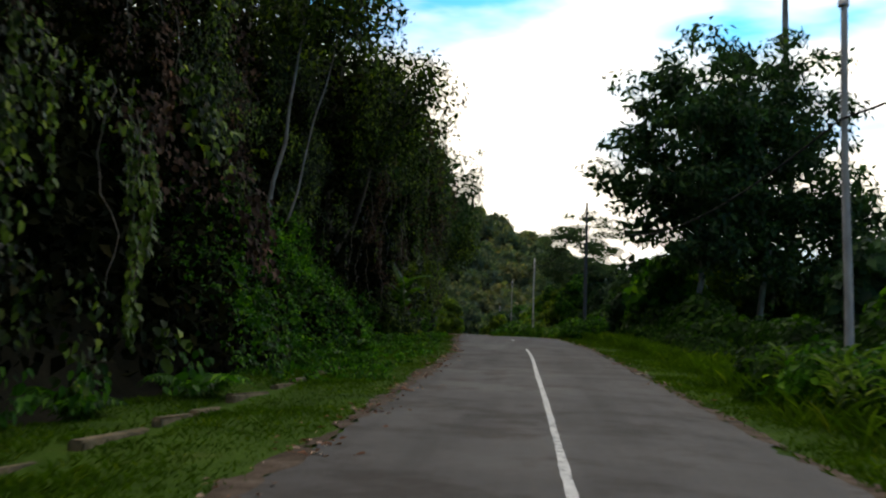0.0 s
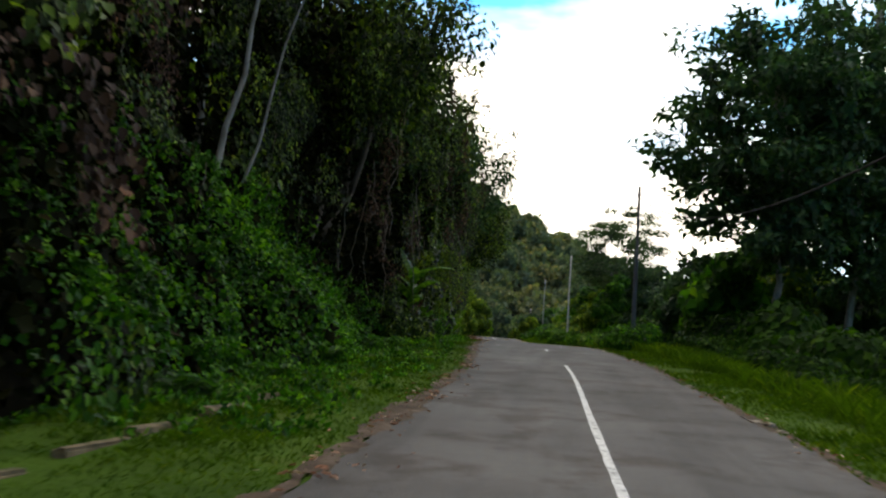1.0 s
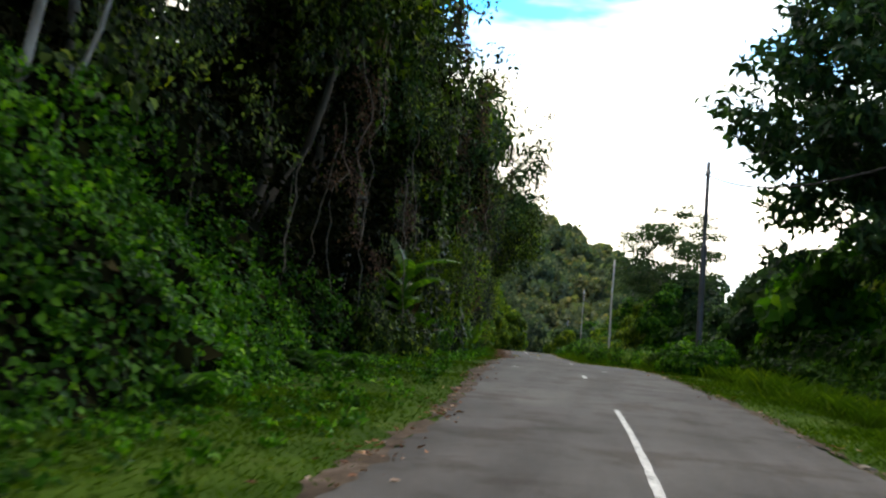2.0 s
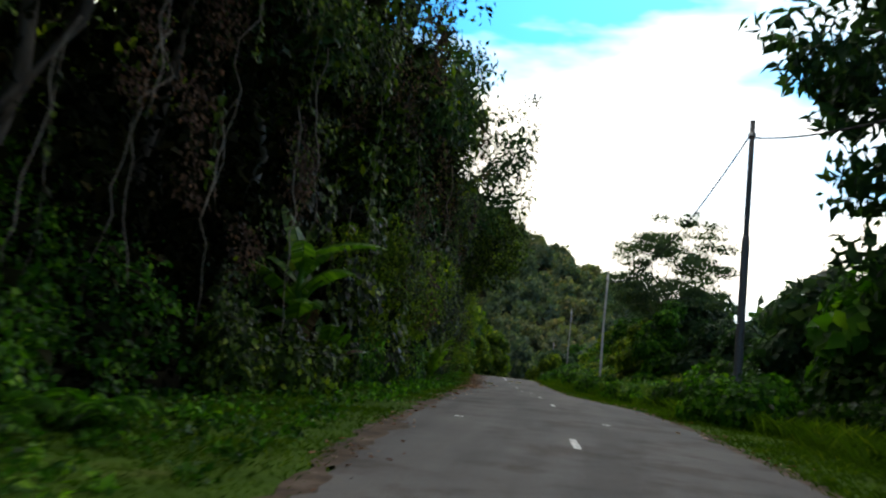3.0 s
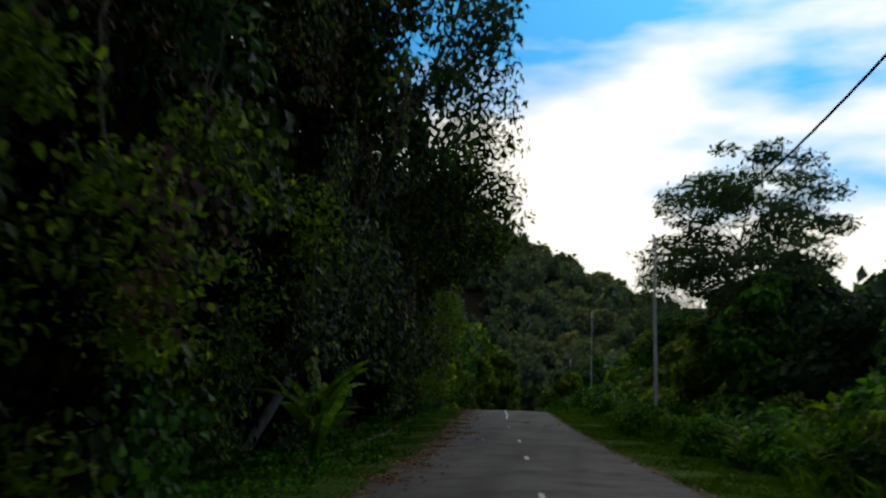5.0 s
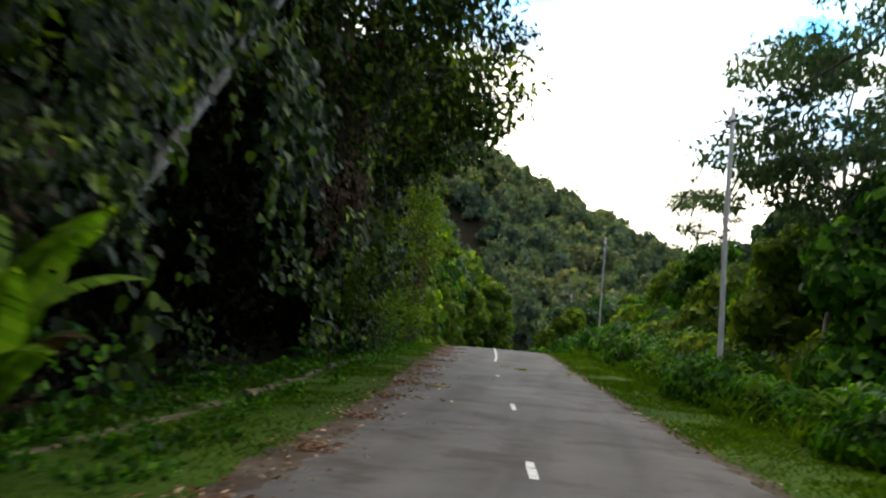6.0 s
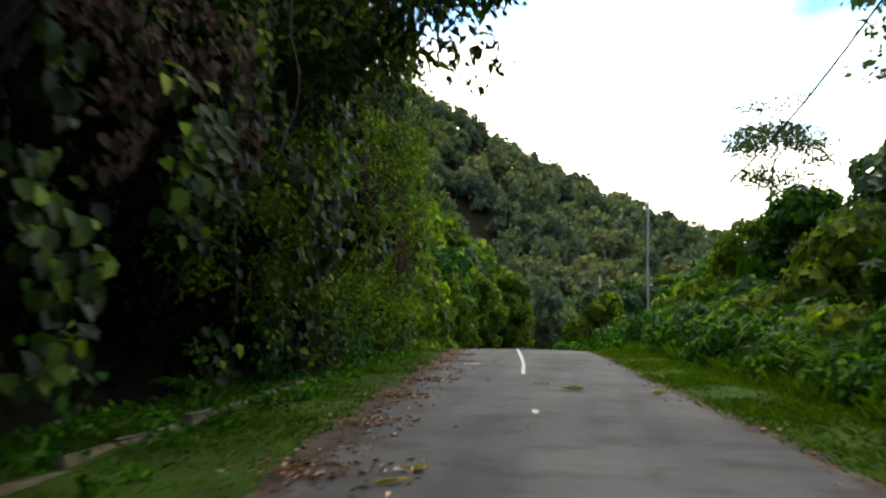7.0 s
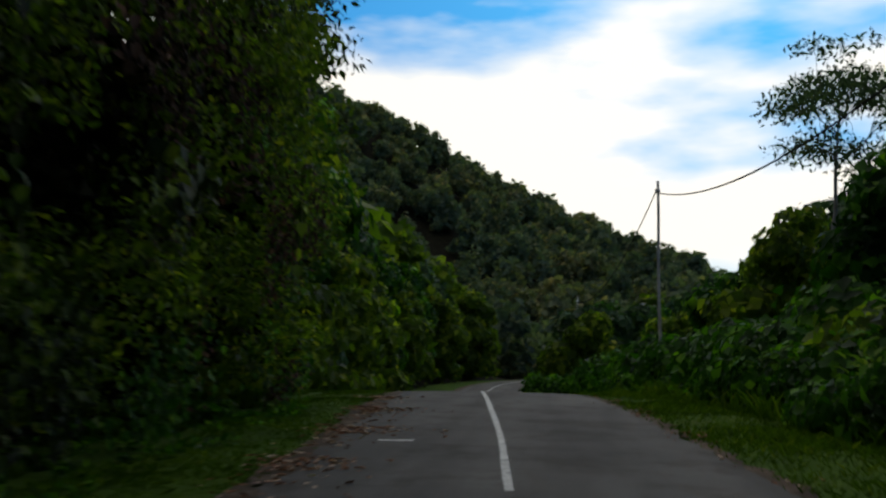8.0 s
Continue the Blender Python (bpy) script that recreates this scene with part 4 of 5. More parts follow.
rng_v = np.random.default_rng(33)
for i in range(46):
    y = rng_v.uniform(8, 118)
    h = rng_v.uniform(4.0, 10.0)
    hanging_vine(on_wall(y, h, 0.35), min(h - 0.8, rng_v.uniform(1.6, 4.0)), 1000 + i, int(rng_v.uniform(18, 42)), LEAF_HEART if i % 2 else LEAF_BANK, "hanging creeper strand with heart-shaped green leaves", rng_v.uniform(0.16, 0.26))
for i in range(22):
    y = rng_v.uniform(75, 99)
    h = rng_v.uniform(3.4, 7.5)
    hanging_vine(on_wall(y, h, 0.45), min(h - 1.2, rng_v.uniform(0.9, 2.2)), 1400 + i, int(rng_v.uniform(16, 34)), LEAF_HEART, "hanging creeper strand with heart-shaped green leaves", rng_v.uniform(0.18, 0.28))
for i, (y, h, L) in enumerate([(12.6, 3.6, 2.6), (13.3, 4.2, 3.2), (13.9, 3.4, 2.6), (14.6, 3.0, 2.4), (10.8, 5.2, 2.2), (11.4, 4.6, 2.0), (16.0, 5.4, 2.4), (17.2, 4.8, 2.6)]):
    hanging_vine(on_wall(y, h, 0.5), L, 1500 + i, 55, LEAF_HEART, "hanging creeper strand with bright heart-shaped leaves", 0.17, 0.012, 0.7)
for i, (y, h, L) in enumerate([(9, 6, 3.0), (12, 7, 3), (14, 5, 3.5), (20, 9, 3), (39.5, 7.5, 4), (40.5, 5.0, 3.6), (42.0, 6.5, 5), (43.0, 5.6, 4.8), (44.2, 5.0, 4.2), (45.0, 8.0, 5.0), (46.2, 5.4, 4.6), (47.5, 7.0, 4), (60, 6, 3), (63, 8, 4), (88, 6, 3), (92, 7, 3.4), (97, 5.5, 3), (103, 6, 3)]):
    hanging_vine(on_wall(y, h, 0.4), L, 1100 + i, 0, None, "bare pale liana hanging from the forest edge", 0.2, 0.018, 1.4)


def frond_leaf(rng, length, width, tilt, a, droop, ribs=14, torn=0.0):
    """A long blade along an arching midrib, cut into strips where torn."""
    s = np.linspace(0, 1, ribs)
    out = np.sin(tilt) * s * length
    up = np.cos(tilt) * s * length - droop * length * s**2.2
    M = np.stack([np.cos(a) * out, np.sin(a) * out, up], 1)
    side = np.array([-np.sin(a), np.cos(a), 0])
    w = width * np.sin(np.clip(s * 0.93 + 0.07, 0, 1) * math.pi) ** 0.6 * 0.5
    sag = 0.35 * w
    soup = Soup()
    for sg in (1, -1):
        for k in range(ribs - 1):
            ww = w * (1 - torn * rng.random())
            g = 0.0 if rng.random() > torn else 0.25
            p0, p1 = M[k], M[k + 1] * (1 - g) + M[k] * g
            e0 = p0 + sg * side * ww[k] - [0, 0, sag[k]]
            e1 = p1 + sg * side * ww[k + 1] - [0, 0, sag[k + 1]]
            soup.add([p0, p1, e1, e0], quads=[[0, 1, 2, 3]])
    rib = Soup()
    add_tube(rib, M, np.linspace(0.022, 0.005, ribs), 5)
    return soup, rib


def banana(at, height, count, seed, label, length=2.0, width=0.5, mat=None):
    rng = np.random.default_rng(seed)
    mat = mat or LEAF_BANANA
    t = thing("banana_plant", label, "banana plant", at)
    st = Soup()
    add_tube(st, [(0, 0, -0.3), (0.02, 0, height * 0.5), (0.05, 0.02, height)], [0.11, 0.09, 0.05], 10)
    part("stem", st.mesh("stem", True), mat, t)
    for i in range(count):
        a = i * 2.4 + rng.uniform(-0.3, 0.3)
        bl, rib = frond_leaf(rng, length * rng.uniform(0.75, 1.15), width * rng.uniform(0.8, 1.15), rng.uniform(0.2, 1.1), a, rng.uniform(0.25, 0.6), 14, 0.25)
        me = bl.mesh("leaf_blade")
        me.transform(Matrix.Translation((0.05, 0.02, height * (1 - 0.055 * i))))
        leaf_part = part("leaf", me, mat if i != count - 1 else LEAF_BROWN, t)
        rm = rib.mesh("midrib", True)
        rm.transform(Matrix.Translation((0.05, 0.02, height * (1 - 0.055 * i))))
        part("midrib", rm, mat, leaf_part)
    return t


def wall_ground(y, d):
    x = float(road_x(y)) - HALF - d
    return (x, y, float(ground_z(x, y)))


banana(wall_ground(47.8, 3.0), 2.7, 14, 1, "banana plant with broad torn green leaves", 1.75, 0.62)
banana(wall_ground(50.2, 2.8), 0.8, 9, 2, "small banana plant with arching green leaves", 1.6, 0.46)
young_banana = banana(wall_ground(72.3, 2.0), 1.4, 14, 3, "young banana plant with bright yellow-green leaves", 2.0, 0.40, LEAF_BANANA_YOUNG)
# long low leaves that arch out over the verge
for a, length, tilt, droop, z in ((-1.2, 2.9, 1.0, 0.32, 0.40), (-1.75, 2.3, 0.8, 0.40, 0.55), (-0.6, 1.9, 0.7, 0.45, 0.5)):
    blade, rib = frond_leaf(np.random.default_rng(int(length * 10)), length, 0.44, tilt, a, droop, 18, 0.12)
    me, rm = blade.mesh("leaf_blade"), rib.mesh("midrib", True)
    for m in (me, rm):
        m.transform(Matrix.Translation((0.02, 0, z)))
    part("midrib", rm, LEAF_BANANA_YOUNG, part("leaf", me, LEAF_BANANA_YOUNG, young_banana))


for i, (y, d, h) in enumerate([(46.6, 2.9, 1.5), (47.5, 2.6, 1.1), (48.9, 2.8, 1.4), (51.4, 2.9, 1.5), (45.0, 3.3, 1.6)]):
    x, y, z = wall_ground(y, d)
    shrub("dark leafy shrub round the banana stems", (x, y), h, 0.9, 460 + i, 420, 0.16, LEAF_BANK, group="dark shrubs")


def fern(at, seed, label, count=8, length=1.1, mat=None):
    rng = np.random.default_rng(seed)
    t = thing("fern", label, "fern", at, "ferns")
    for i in range(count):
        a = i * 2 * math.pi / count + rng.uniform(-0.3, 0.3)
        s = np.linspace(0, 1, 16)
        L = length * rng.uniform(0.7, 1.2)
        M = np.stack([np.cos(a) * s * L * 0.8, np.sin(a) * s * L * 0.8, L * (0.85 * s - 0.75 * s**2.3)], 1)
        soup = Soup()
        add_tube(soup, M, np.linspace(0.008, 0.003, 16), 4)
        side = np.array([-np.sin(a), np.cos(a), 0])
        for sg in (1, -1):
            k = len(s) - 2
            D = np.tile(side * sg + [np.cos(a) * 0.3, np.sin(a) * 0.3, -0.25], (k, 1))
            add_leaves(soup, M[1:-1], D, np.tile([0, 0, 1.0], (k, 1)), 0.26 * L * np.sin(np.clip(s[1:-1] + 0.12, 0, 1) * math.pi) ** 0.7 + 0.03, 0.28, False, 0.1, 0.2)
        part("frond", soup.mesh("frond"), mat or LEAF_LUSH, t)
    return t


rng_n = np.random.default_rng(44)
for i in range(26):
    y = rng_n.uniform(10, 110)
    fern(wall_ground(y, float(np.interp(y, WALL_Y, WALL_FOOT)) + rng_n.uniform(-0.5, 0.3)), 1200 + i, "green fern at the foot of the forest edge", 8, rng_n.uniform(0.7, 1.3))


# ---- the far wooded hills ----
def far_woods(name, count, seed, xr, yr, size, leaf, fine, coarse, mat):
    """Many crowns of rounded leaf masses. fine, coarse: leaves to a mass where the road looks at it, and beside that."""
    rng = np.random.default_rng(seed)
    s = Soup()
    n = 0
    while n < count:
        x, y = rng.uniform(*xr), rng.uniform(*yr)
        u = x - float(road_x(y))
        if (-19 < u < 13) and y < 120 or (-9.5 < u < 9) and y < 240:
            continue
        seen = -(14 + 0.30 * (y - 100)) < x < 10 + 0.20 * (y - 100) and y > 150
        if not seen and rng.random() < (0.75 if y > 205 else 0.4):
            continue
        n += 1
        k = fine if seen else coarse
        z = float(ground_z(x, y))
        r = size * rng.uniform(0.5, 1.4)
        hgt = r * rng.uniform(1.1, 2.2)
        add_core(s, rng, (x, y, z + hgt * 0.7), r * 0.85, hgt / r * 0.7, int(k * 1.5), 1.4, loose=0.75)
        for _ in range(3):
            c = np.array([x, y, z + hgt * 0.85]) + ball_points(rng, 1, 0.7)[0] * [r * 0.75, r * 0.75, hgt * 0.55]
            add_core(s, rng, c, r * rng.uniform(0.3, 0.7), rng.uniform(0.7, 1.4), int(k * 0.7), 1.3, loose=0.75)
        if seen:
            clump_leaves(s, rng, np.array([x, y, z + hgt * 0.8]), r * 1.02, 26, leaf, 0.6, False, 0.1, hgt / r * 0.7, 0.85)
    return tagged(part(name, s.mesh(name), mat), "dense distant forest on the hillside", "woods", kind="stuff")


far_woods("ridge_forest", 1150, 3, (-120, 75), (165, 410), 2.5, 0.6, 62, 20, LEAF_FAR_HAZE)
far_woods("slope_forest", 130, 4, (-45, -16), (0, 200), 3.4, 0.6, 120, 120, LEAF_OLIVE)
far_woods("valley_forest", 80, 6, (15, 60), (78, 260), 3.4, 0.6, 130, 130, LEAF_TREE)


# ---- grass, kerb ----
def grass(name, side, y0, y1, d0, d1, density, tall, seed, label):
    rng = np.random.default_rng(seed)
    k = int((y1 - y0) * (d1 - d0) * density)
    y, d = rng.uniform(y0, y1, k), rng.uniform(d0, d1, k)
    thin = 0.55 + 0.5 * wave(y, d * 3, 1.1, seed)
    ok = rng.random(k) < np.clip(thin + 0.35, 0.55, 1) * np.clip((d - d0) * 3 + 0.15, 0, 1) * ((side > 0) | (np.abs(d - 2.25) > 0.2) | ((y > 24) & (y < 71)))
    y, d = y[ok], d[ok]
    k = len(y)
    x = road_x(y) + side * (HALF + d)
    P = np.stack([x, y, ground_z(x, y) - 0.01], 1)
    a = rng.uniform(0, 2 * math.pi, k)
    D = np.stack([np.cos(a) * 0.55, np.sin(a) * 0.55, np.ones(k)], 1) + rng.normal(size=(k, 3)) * 0.2
    N = np.stack([-np.cos(a), -np.sin(a), np.full(k, 0.9)], 1)
    s = Soup()
    h = tall * rng.uniform(0.4, 1.3, k) * (0.6 + 0.5 * np.clip(d / 2, 0, 1)) * (0.75 + 0.35 * wave(x, y, 0.9, 3))
    add_leaves(s, P, D, N, h, 0.12, False, 0.1, 0.35)
    return tagged(part(name, s.mesh(name), GRASS), label, "grass", kind="stuff")


for i, y in enumerate(range(2, 128, 14)):
    grass("verge_grass", -1, y, y + 14, 0.0, 3.9, 300, 0.12, 900 + i, "mown green grass on the road verge")
    grass("verge_grass", 1, y, y + 14, 0.0, 3.4, 230, 0.18, 930 + i, "green grass verge beside the asphalt")


def verge_weeds(y0, y1, d0, d1, count, seed):
    """Low broad-leaved weeds scattered through the verge."""
    rng = np.random.default_rng(seed)
    s = Soup()
    for _ in range(count):
        y = rng.uniform(y0, y1)
        d = d1 - (d1 - d0) * rng.random() ** 1.6
        x = float(road_x(y)) - HALF - d
        clump_leaves(s, rng, np.array([x, y, float(ground_z(x, y)) + 0.05]), rng.uniform(0.10, 0.26), 16, rng.uniform(0.07, 0.13), 0.6, False, -0.2, 0.6, 0.2)
    return tagged(part("verge_weeds", s.mesh("verge_weeds"), LEAF_LUSH), "low broad-leaved green weeds in the verge grass", "weeds", kind="stuff")


verge_weeds(18, 76, 0.7, 3.9, 1300, 71)
verge_weeds(76, 112, 1.2, 3.8, 450, 72)


def tall_grass(y0, y1, d0, d1, density, seed):
    """Long arching blades in tufts in front of the shrubs."""
    rng = np.random.default_rng(seed)
    tufts = int((y1 - y0) * (d1 - d0) * density / 9)
    ty, td = rng.uniform(y0, y1, tufts), rng.uniform(d0, d1, tufts)
    y, d = np.repeat(ty, 9) + rng.normal(size=tufts * 9) * 0.08, np.repeat(td, 9) + rng.normal(size=tufts * 9) * 0.08
    k = len(y)
    x = road_x(y) + HALF + d
    a = rng.uniform(0, 2 * math.pi, k)
    P = np.stack([x, y, ground_z(x, y) - 0.02], 1)
    D = np.stack([np.cos(a) * 0.45, np.sin(a) * 0.45, np.ones(k)], 1)
    N = np.stack([-np.cos(a), -np.sin(a), np.full(k, 0.5)], 1)
    s = Soup()
    add_leaves(s, P, D, N, np.repeat(rng.uniform(0.25, 0.65, tufts), 9) * rng.uniform(0.6, 1.2, k), 0.07, True, 0.1, 0.3)
    return tagged(part("tall_grass", s.mesh("tall_grass"), GRASS), "tufts of tall green grass before the shrubs", "grass", kind="stuff")


tall_grass(5, 21, 1.0, 2.3, 60, 61)
tall_grass(21, 58, 1.6, 5.2, 75, 63)
tall_grass(58, 132, 2.1, 3.2, 50, 62)


def broad_plant(at, seed, height):
    """An upright plant with long pale-green leaves set in turn up each stem."""
    rng = np.random.default_rng(seed)
    t = thing("ginger_plant", "upright leafy plant with long pale green leaves", "plant", at, "upright plants")
    for i in range(5):
        a = rng.uniform(0, 6.28)
        top = np.array([math.cos(a) * 0.25, math.sin(a) * 0.25, height * rng.uniform(0.7, 1.1)])
        st = Soup()
        P = limb_path(rng, rng.normal(size=3) * [0.12, 0.12, 0], top, 5, 0.03)
        add_tube(st, P, np.linspace(0.012, 0.005, 5), 4)
        stem = part("stem", st.mesh("stem", True), LEAF_LUSH, t)
        k = 9
        q = np.linspace(0.3, 1, k)
        B = np.stack([np.interp(q, np.linspace(0, 1, 5), P[:, j]) for j in range(3)], 1)
        b = np.arange(k) * math.pi + a + rng.normal(size=k) * 0.4
        D = np.stack([np.cos(b), np.sin(b), np.full(k, 0.8)], 1)
        lf = Soup()
        add_leaves(lf, B, D, np.tile([0, 0, 1.0], (k, 1)) - D * 0.3, rng.uniform(0.25, 0.42, k), 0.24, True, 0.2, 0.25)
        part("foliage", lf.mesh("foliage"), LEAF_PALE, stem)
    return t


for i, (u, y, h) in enumerate([(3.9, 13.2, 0.9), (4.3, 14.6, 1.0), (4.1, 16.0, 0.9), (4.6, 12.2, 1.1), (5.0, 77.5, 1.0), (5.3, 79.5, 1.1), (5.1, 81.2, 1.0), (5.6, 83.5, 1.1), (5.2, 86.0, 1.0), (5.5, 104.0, 1.2), (5.7, 107.5, 1.3), (5.4, 111.0, 1.2), (5.8, 115.0, 1.3), (5.3, 72.0, 0.9), (5.6, 74.2, 1.1), (4.9, 75.6, 0.9), (5.2, 88.5, 1.0), (5.0, 91.0, 0.9), (5.5, 93.2, 1.1), (5.2, 96.4, 1.0), (5.4, 99.5, 1.1), (4.4, 17.6, 0.9), (4.0, 11.4, 1.0), (4.8, 15.2, 1.1)]):
    x = float(road_x(y)) + u
    broad_plant((x, y, float(ground_z(x, y)) - 0.03), 640 + i, h)


def kerb_run(y0, y1, seed, sunk=0.0):
    rng = np.random.default_rng(seed)
    t = thing("drain_kerb", "mossy broken concrete drain kerb in the grass", "kerb", (0, 0, 0), "drain kerbs", "structure")
    y = y0
    while y < y1:
        L = rng.uniform(1.1, 2.2)
        bm = bmesh.new()
        bmesh.ops.create_cube(bm, size=1.0)
        ym = y + L / 2
        x = float(road_x(ym)) - 4.72 + rng.normal() * 0.03
        ang = math.atan2(float(road_x(ym + 1) - road_x(ym - 1)), 2)
        m = Matrix.Translation((x, ym, float(ground_z(x, ym)) + rng.uniform(-0.055, -0.02) - sunk)) @ Matrix.Rotation(-ang + rng.normal() * 0.03, 4, "Z") @ Matrix.Rotation(rng.normal() * 0.04, 4, "Y") @ Matrix.Diagonal((0.15 * rng.uniform(0.8, 1.2), L * 0.97, 0.26, 1))
        bm.transform(m)
        bmesh.ops.bevel(bm, geom=bm.edges[:], offset=0.025, segments=2, affect="EDGES")
        for v in bm.verts:
            v.co += Vector(rng.normal(size=3) * 0.008)
        part("kerb_block", bm, CONCRETE, t)
        y += L + (rng.uniform(0.3, 1.6) if rng.random() < 0.14 else 0.01)
    return t


kerb_run(2, 23.5, 1, 0.035)
kerb_run(71, 99, 2, 0.04)

# ---- poles and cables ----
POLES = [(5.6, 16.8, 7.6), (3.6, 53.7, 7.75), (1.22, 91.0, 7.8), (-1.2, 128.0, 8.5), (-3.6, 165.0, 7.3), (7.6, -20.5, 7.6)]
tops = []
for i, (x, y, h) in enumerate(POLES):
    z = float(ground_z(x, y)) - 0.2
    steel = i == 1
    p = thing("utility_pole", "dark stepped steel utility pole with a cable clamp" if steel else ("weathered wooden utility pole with sunlit tone in its colour and a cable clamp" if i == 2 else "weathered grey wooden utility pole with a cable clamp"), "utility pole", (x, y, z), "utility poles")
    if steel:
        lo, up = Soup(), Soup()
        add_tube(lo, [(0, 0, 0), (0, 0, h * 0.62), (0, 0, h * 0.635)], [0.108, 0.102, 0.08], 14)
        add_tube(up, [(0, 0, h * 0.6), (0, 0, h * 0.8), (0, 0, h + 0.2)], [0.074, 0.071, 0.068], 14)
        part("pole", lo.mesh("pole", True), POLE_STEEL, p)
        part("upper_tube", up.mesh("upper_tube", True), POLE_STEEL, p)
    else:
        s = Soup()
        hh = np.linspace(0, h + 0.2, 8)
        add_tube(s, np.stack([0.02 * np.sin(hh), 0.015 * np.cos(hh * 0.8), hh], 1), np.linspace(0.08, 0.06, 8) * (1.0 if i < 3 else 0.85), 12)
        part("pole", s.mesh("pole", True), POLE_SUNLIT if i == 2 else POLE_WOOD, p)
    band = Soup()
    add_tube(band, [(0, 0, h - 0.22), (0, 0, h - 0.12)], 0.1, 12)
    part("clamp_band", band.mesh("clamp_band"), STEEL, p)
    hook = Soup()
    add_tube(hook, [(0, 0, h - 0.17), (-0.1, 0, h - 0.17), (-0.08, 0, h - 0.25)], 0.014, 6)
    part("hook", hook.mesh("hook"), STEEL, p)
    tops.append(np.array([x - 0.08, y, z + (h - 0.25 if i else 5.3)]))
for j, (a, b) in enumerate([*zip(tops[:4], tops[1:5]), (tops[5], tops[0])]):
    t = np.linspace(0, 1, 260)
    P = a * (1 - t[:, None]) + b * t[:, None]
    P[:, 2] -= 4 * t * (1 - t) * (1.7, 1.3, 1.9, 1.3, 1.2)[j]
    s = Soup()
    for k in range(3):
        w = t * 37 * 2.2 + k * 2 * math.pi / 3
        off = np.stack([np.cos(w), 0 * w, np.sin(w)], 1) * 0.011
        add_tube(s, P + off, 0.014, 5)
    tagged(part("overhead_cable", s.mesh("overhead_cable", True), CABLE), "black twisted overhead power cable between poles", "cable", "overhead cables")

# bushes that close off the bend ahead
for i, (d, y, h, r) in enumerate([(1.6, 141, 1.5, 1.3), (1.4, 146, 1.7, 1.4), (1.3, 151, 1.7, 1.5), (1.3, 156, 1.8, 1.6), (1.6, 161, 2.0, 1.7), (2.0, 166, 2.2, 1.8)]):
    shrub("dense green bush crowding the road bend", (float(road_x(y)) + HALF + d, y), h, r, 400 + i, 900, 0.22, LEAF_LUSH, name="bush", group="bushes at the bend")


# ---- litter and stones on the road edge ----
def litter(name, count, seed, yr, umean, uspread, size, mat, label):
    rng = np.random.default_rng(seed)
    y = rng.uniform(*yr, count)
    y = y + 1.2 * np.sin(y * 1.7)
    u = umean + rng.normal(size=count) * uspread
    x = road_x(y) + u
    z = np.where(np.abs(u) < HALF, road_z(y) + 0.03 * (1 - (u / HALF) ** 2), ground_z(x, y) + 0.05) + 0.012
    a = rng.uniform(0, 2 * math.pi, count)
    s = Soup()
    add_leaves(s, np.stack([x, y, z], 1), np.stack([np.cos(a), np.sin(a), rng.normal(size=count) * 0.15], 1), np.stack([rng.normal(size=count) * 0.3, rng.normal(size=count) * 0.3, np.ones(count)], 1), size * rng.uniform(0.5, 1.4, count), 0.5, True, 0.35, -0.1)
    return tagged(part(name, s.mesh(name), mat), label, "leaf litter", kind="stuff")


litter("leaf_litter", 2300, 1, (66, 114), -2.38, 0.24, 0.075, LEAF_DRY, "dry brown fallen leaves along the asphalt edge")
litter("leaf_litter", 420, 2, (4, 34), -2.45, 0.2, 0.075, LEAF_DRY, "dry brown fallen leaves along the asphalt edge")
litter("leaf_litter", 240, 3, (34, 70), -2.5, 0.22, 0.07, LEAF_DRY, "dry brown fallen leaves along the asphalt edge")
litter("leaf_litter", 380, 4, (14, 115), 2.55, 0.18, 0.075, LEAF_DRY, "dry brown fallen leaves along the asphalt edge")
litter("leaf_litter", 750, 6, (84, 110), -2.1, 0.32, 0.085, LEAF_DRY, "reddish and pale fallen leaves strewn on the asphalt edge")
litter("leaf_litter", 60, 5, (70, 112), -1.4, 0.6, 0.08, LEAF_DRY, "scattered dry leaves on the asphalt")
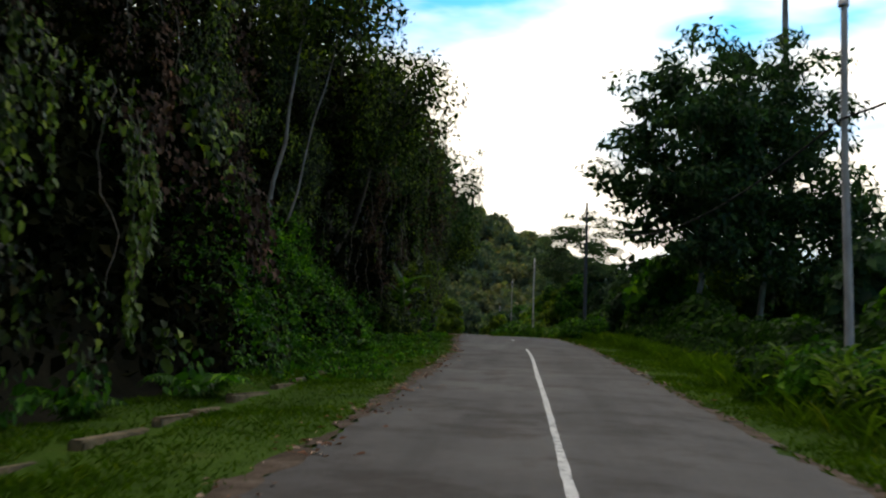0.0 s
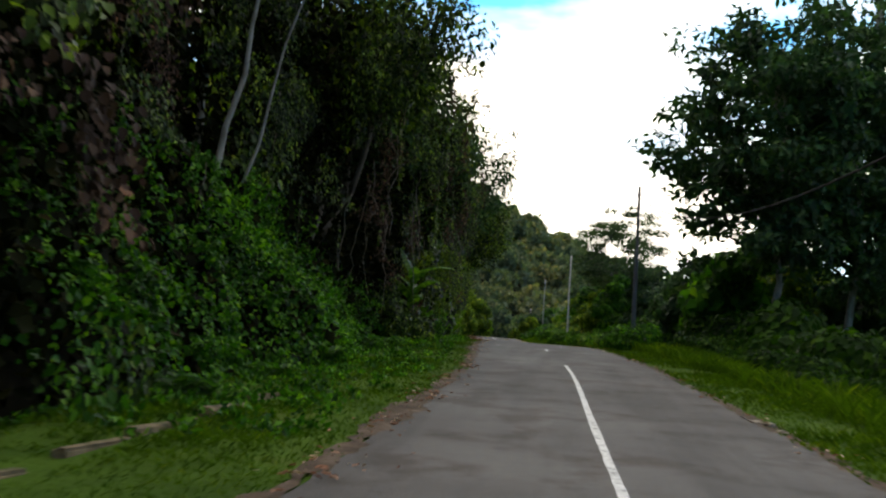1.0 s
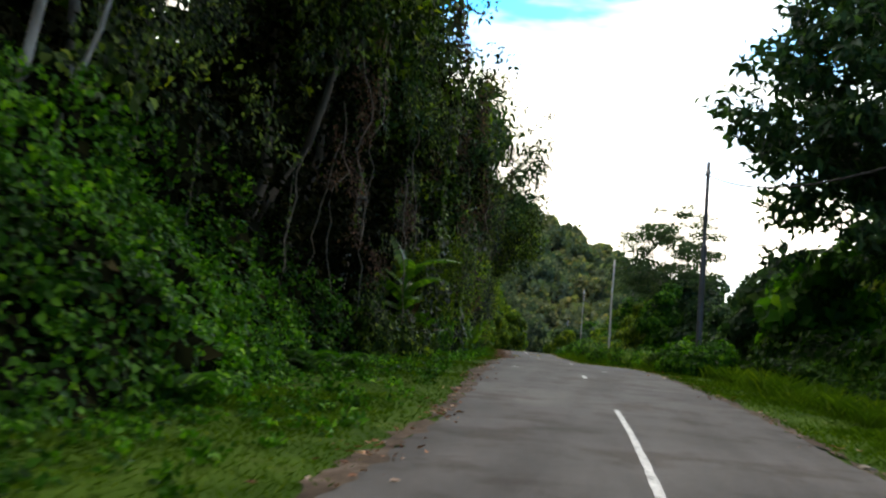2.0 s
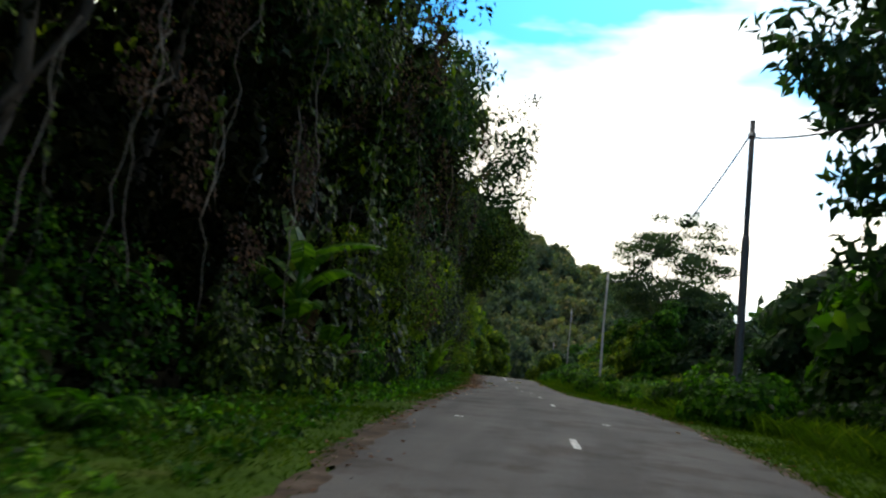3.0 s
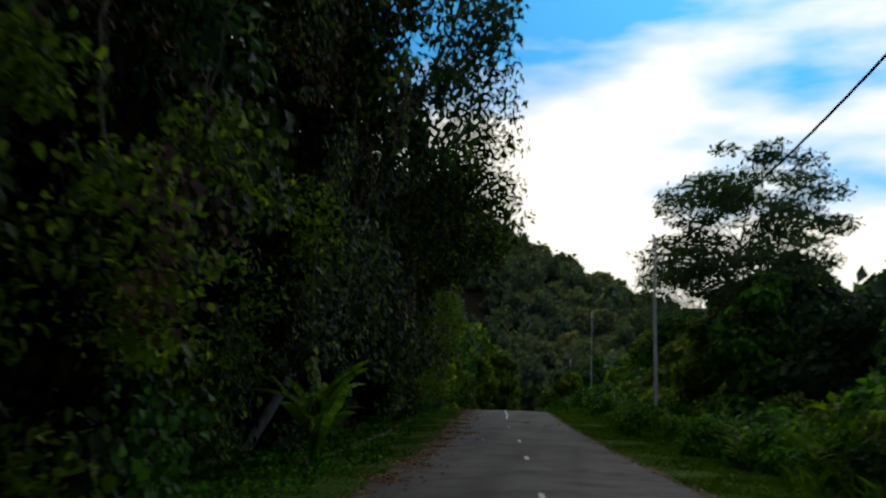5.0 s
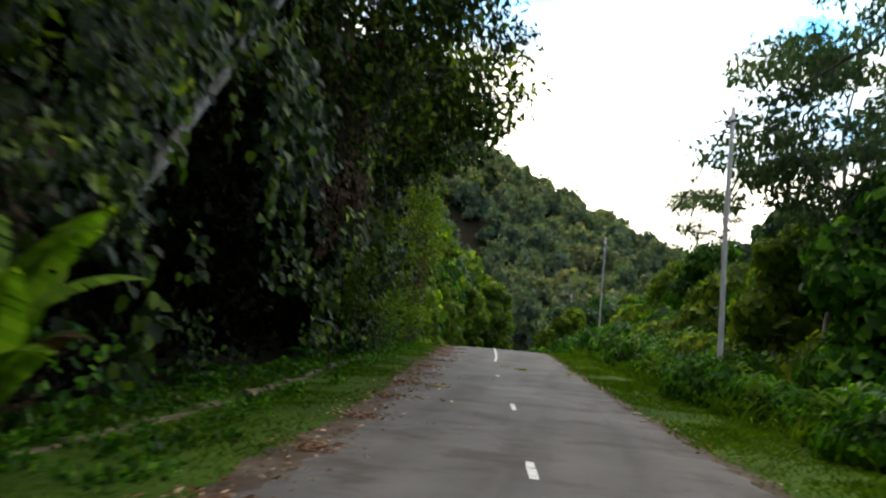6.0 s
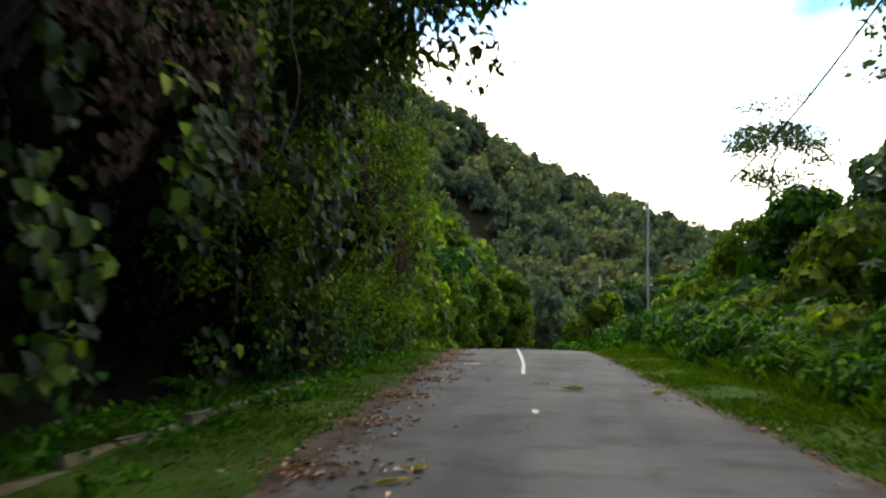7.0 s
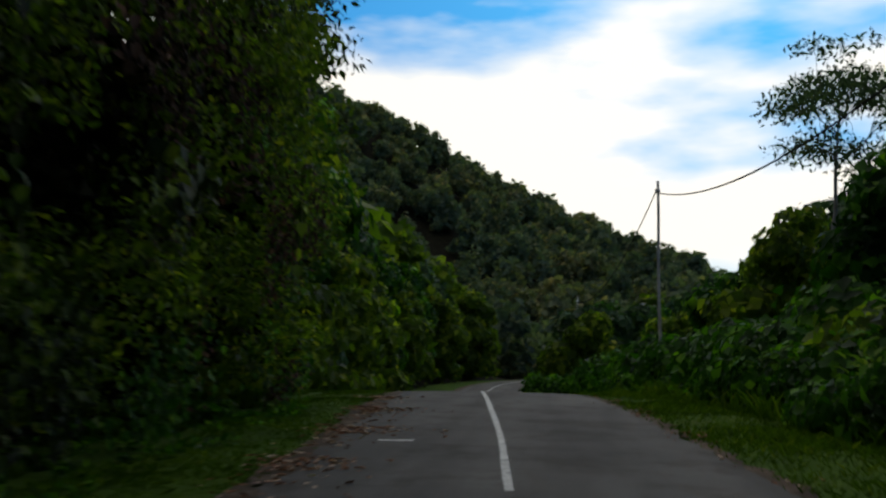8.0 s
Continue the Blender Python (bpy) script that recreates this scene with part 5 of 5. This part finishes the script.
for i, (u, y, s) in enumerate([(0.77, 96.1, 0.28), (0.84, 96.7, 0.2), (2.16, 96.0, 0.24), (0.12, 97.1, 0.18), (-1.4, 87.0, 0.2), (-1.65, 86.3, 0.22), (2.24, 96.3, 0.2)]):
    lf = Soup()
    rng = np.random.default_rng(i)
    for k in range(3):
        a = rng.uniform(0, 6.28)
        add_leaves(lf, np.zeros((1, 3)) + rng.normal(size=(1, 3)) * [0.05, 0.05, 0], np.array([[math.cos(a), math.sin(a), 0.1]]), np.array([[0, 0, 1.0]]), s, 0.55, True, 0.3, -0.1)
    me = lf.mesh("fallen_leaf")
    ob = part("fallen_leaf", me, LEAF_YELLOW)
    x = float(road_x(y)) + u
    ob.location = (x, y, float(road_z(y)) + 0.03 * (1 - (u / HALF) ** 2) + 0.012)
    tagged(ob, "yellow fallen leaf lying on the asphalt", "leaf", "yellow fallen leaves")


def stone(x, y, size, seed, label):
    rng = np.random.default_rng(seed)
    bm = bmesh.new()
    bmesh.ops.create_icosphere(bm, subdivisions=2, radius=0.5)
    for v in bm.verts:
        v.co = Vector((v.co.x * size[0], v.co.y * size[1], v.co.z * size[2])) * (1 + 0.55 * noise.noise(v.co * 3 + Vector((seed, 0, 0))))
    ob = part("stone", bm, STONE)
    ob.location = (x, y, float(ground_z(x, y)) + size[2] * 0.3)
    ob.rotation_euler = (0, 0, rng.uniform(0, 6))
    return tagged(ob, label, "stone", "roadside stones")


for i, (u, y, s) in enumerate([(2.46, 84.8, (0.30, 0.22, 0.05)), (2.66, 82.9, (0.12, 0.10, 0.05)), (2.5, 23.7, (0.34, 0.22, 0.06)), (2.62, 23.2, (0.2, 0.16, 0.09)), (2.5, 30.2, (0.2, 0.14, 0.07)), (2.6, 22.4, (0.22, 0.18, 0.08)), (2.66, 80.6, (0.13, 0.1, 0.05))]):
    stone(float(road_x(y)) + u, y, s, i, "pale rough stone at the asphalt edge")

# growth round the pole feet
for i, (x, y, h) in enumerate(POLES):
    for dx, dy, hh in ((-0.7, -1.3, 1.3), (0.5, -0.9, 1.6), (-0.2, -2.4, 1.1)):
        shrub("lush green roadside shrub with broad leaves", (x + dx, y + dy), hh, 0.95, 700 + 3 * i + int(dy * 10), 520, 0.13, LEAF_LUSH, group="roadside shrubs")

# pale scuffs of old paint on the lane
for y, u, w in ((87.0, -1.45, 0.13), (104.0, -1.5, 0.24), (46.1, 0.76, 0.08), (44.6, -1.7, 0.07)):
    tagged(road_strip("road_scuff", y, y + 0.15, u - w, u + w, 0.007, PAINT, 0.05, 0.02, 3, 0.03, int(y)), "faint pale paint scuff on the asphalt", "road marking", kind="structure")
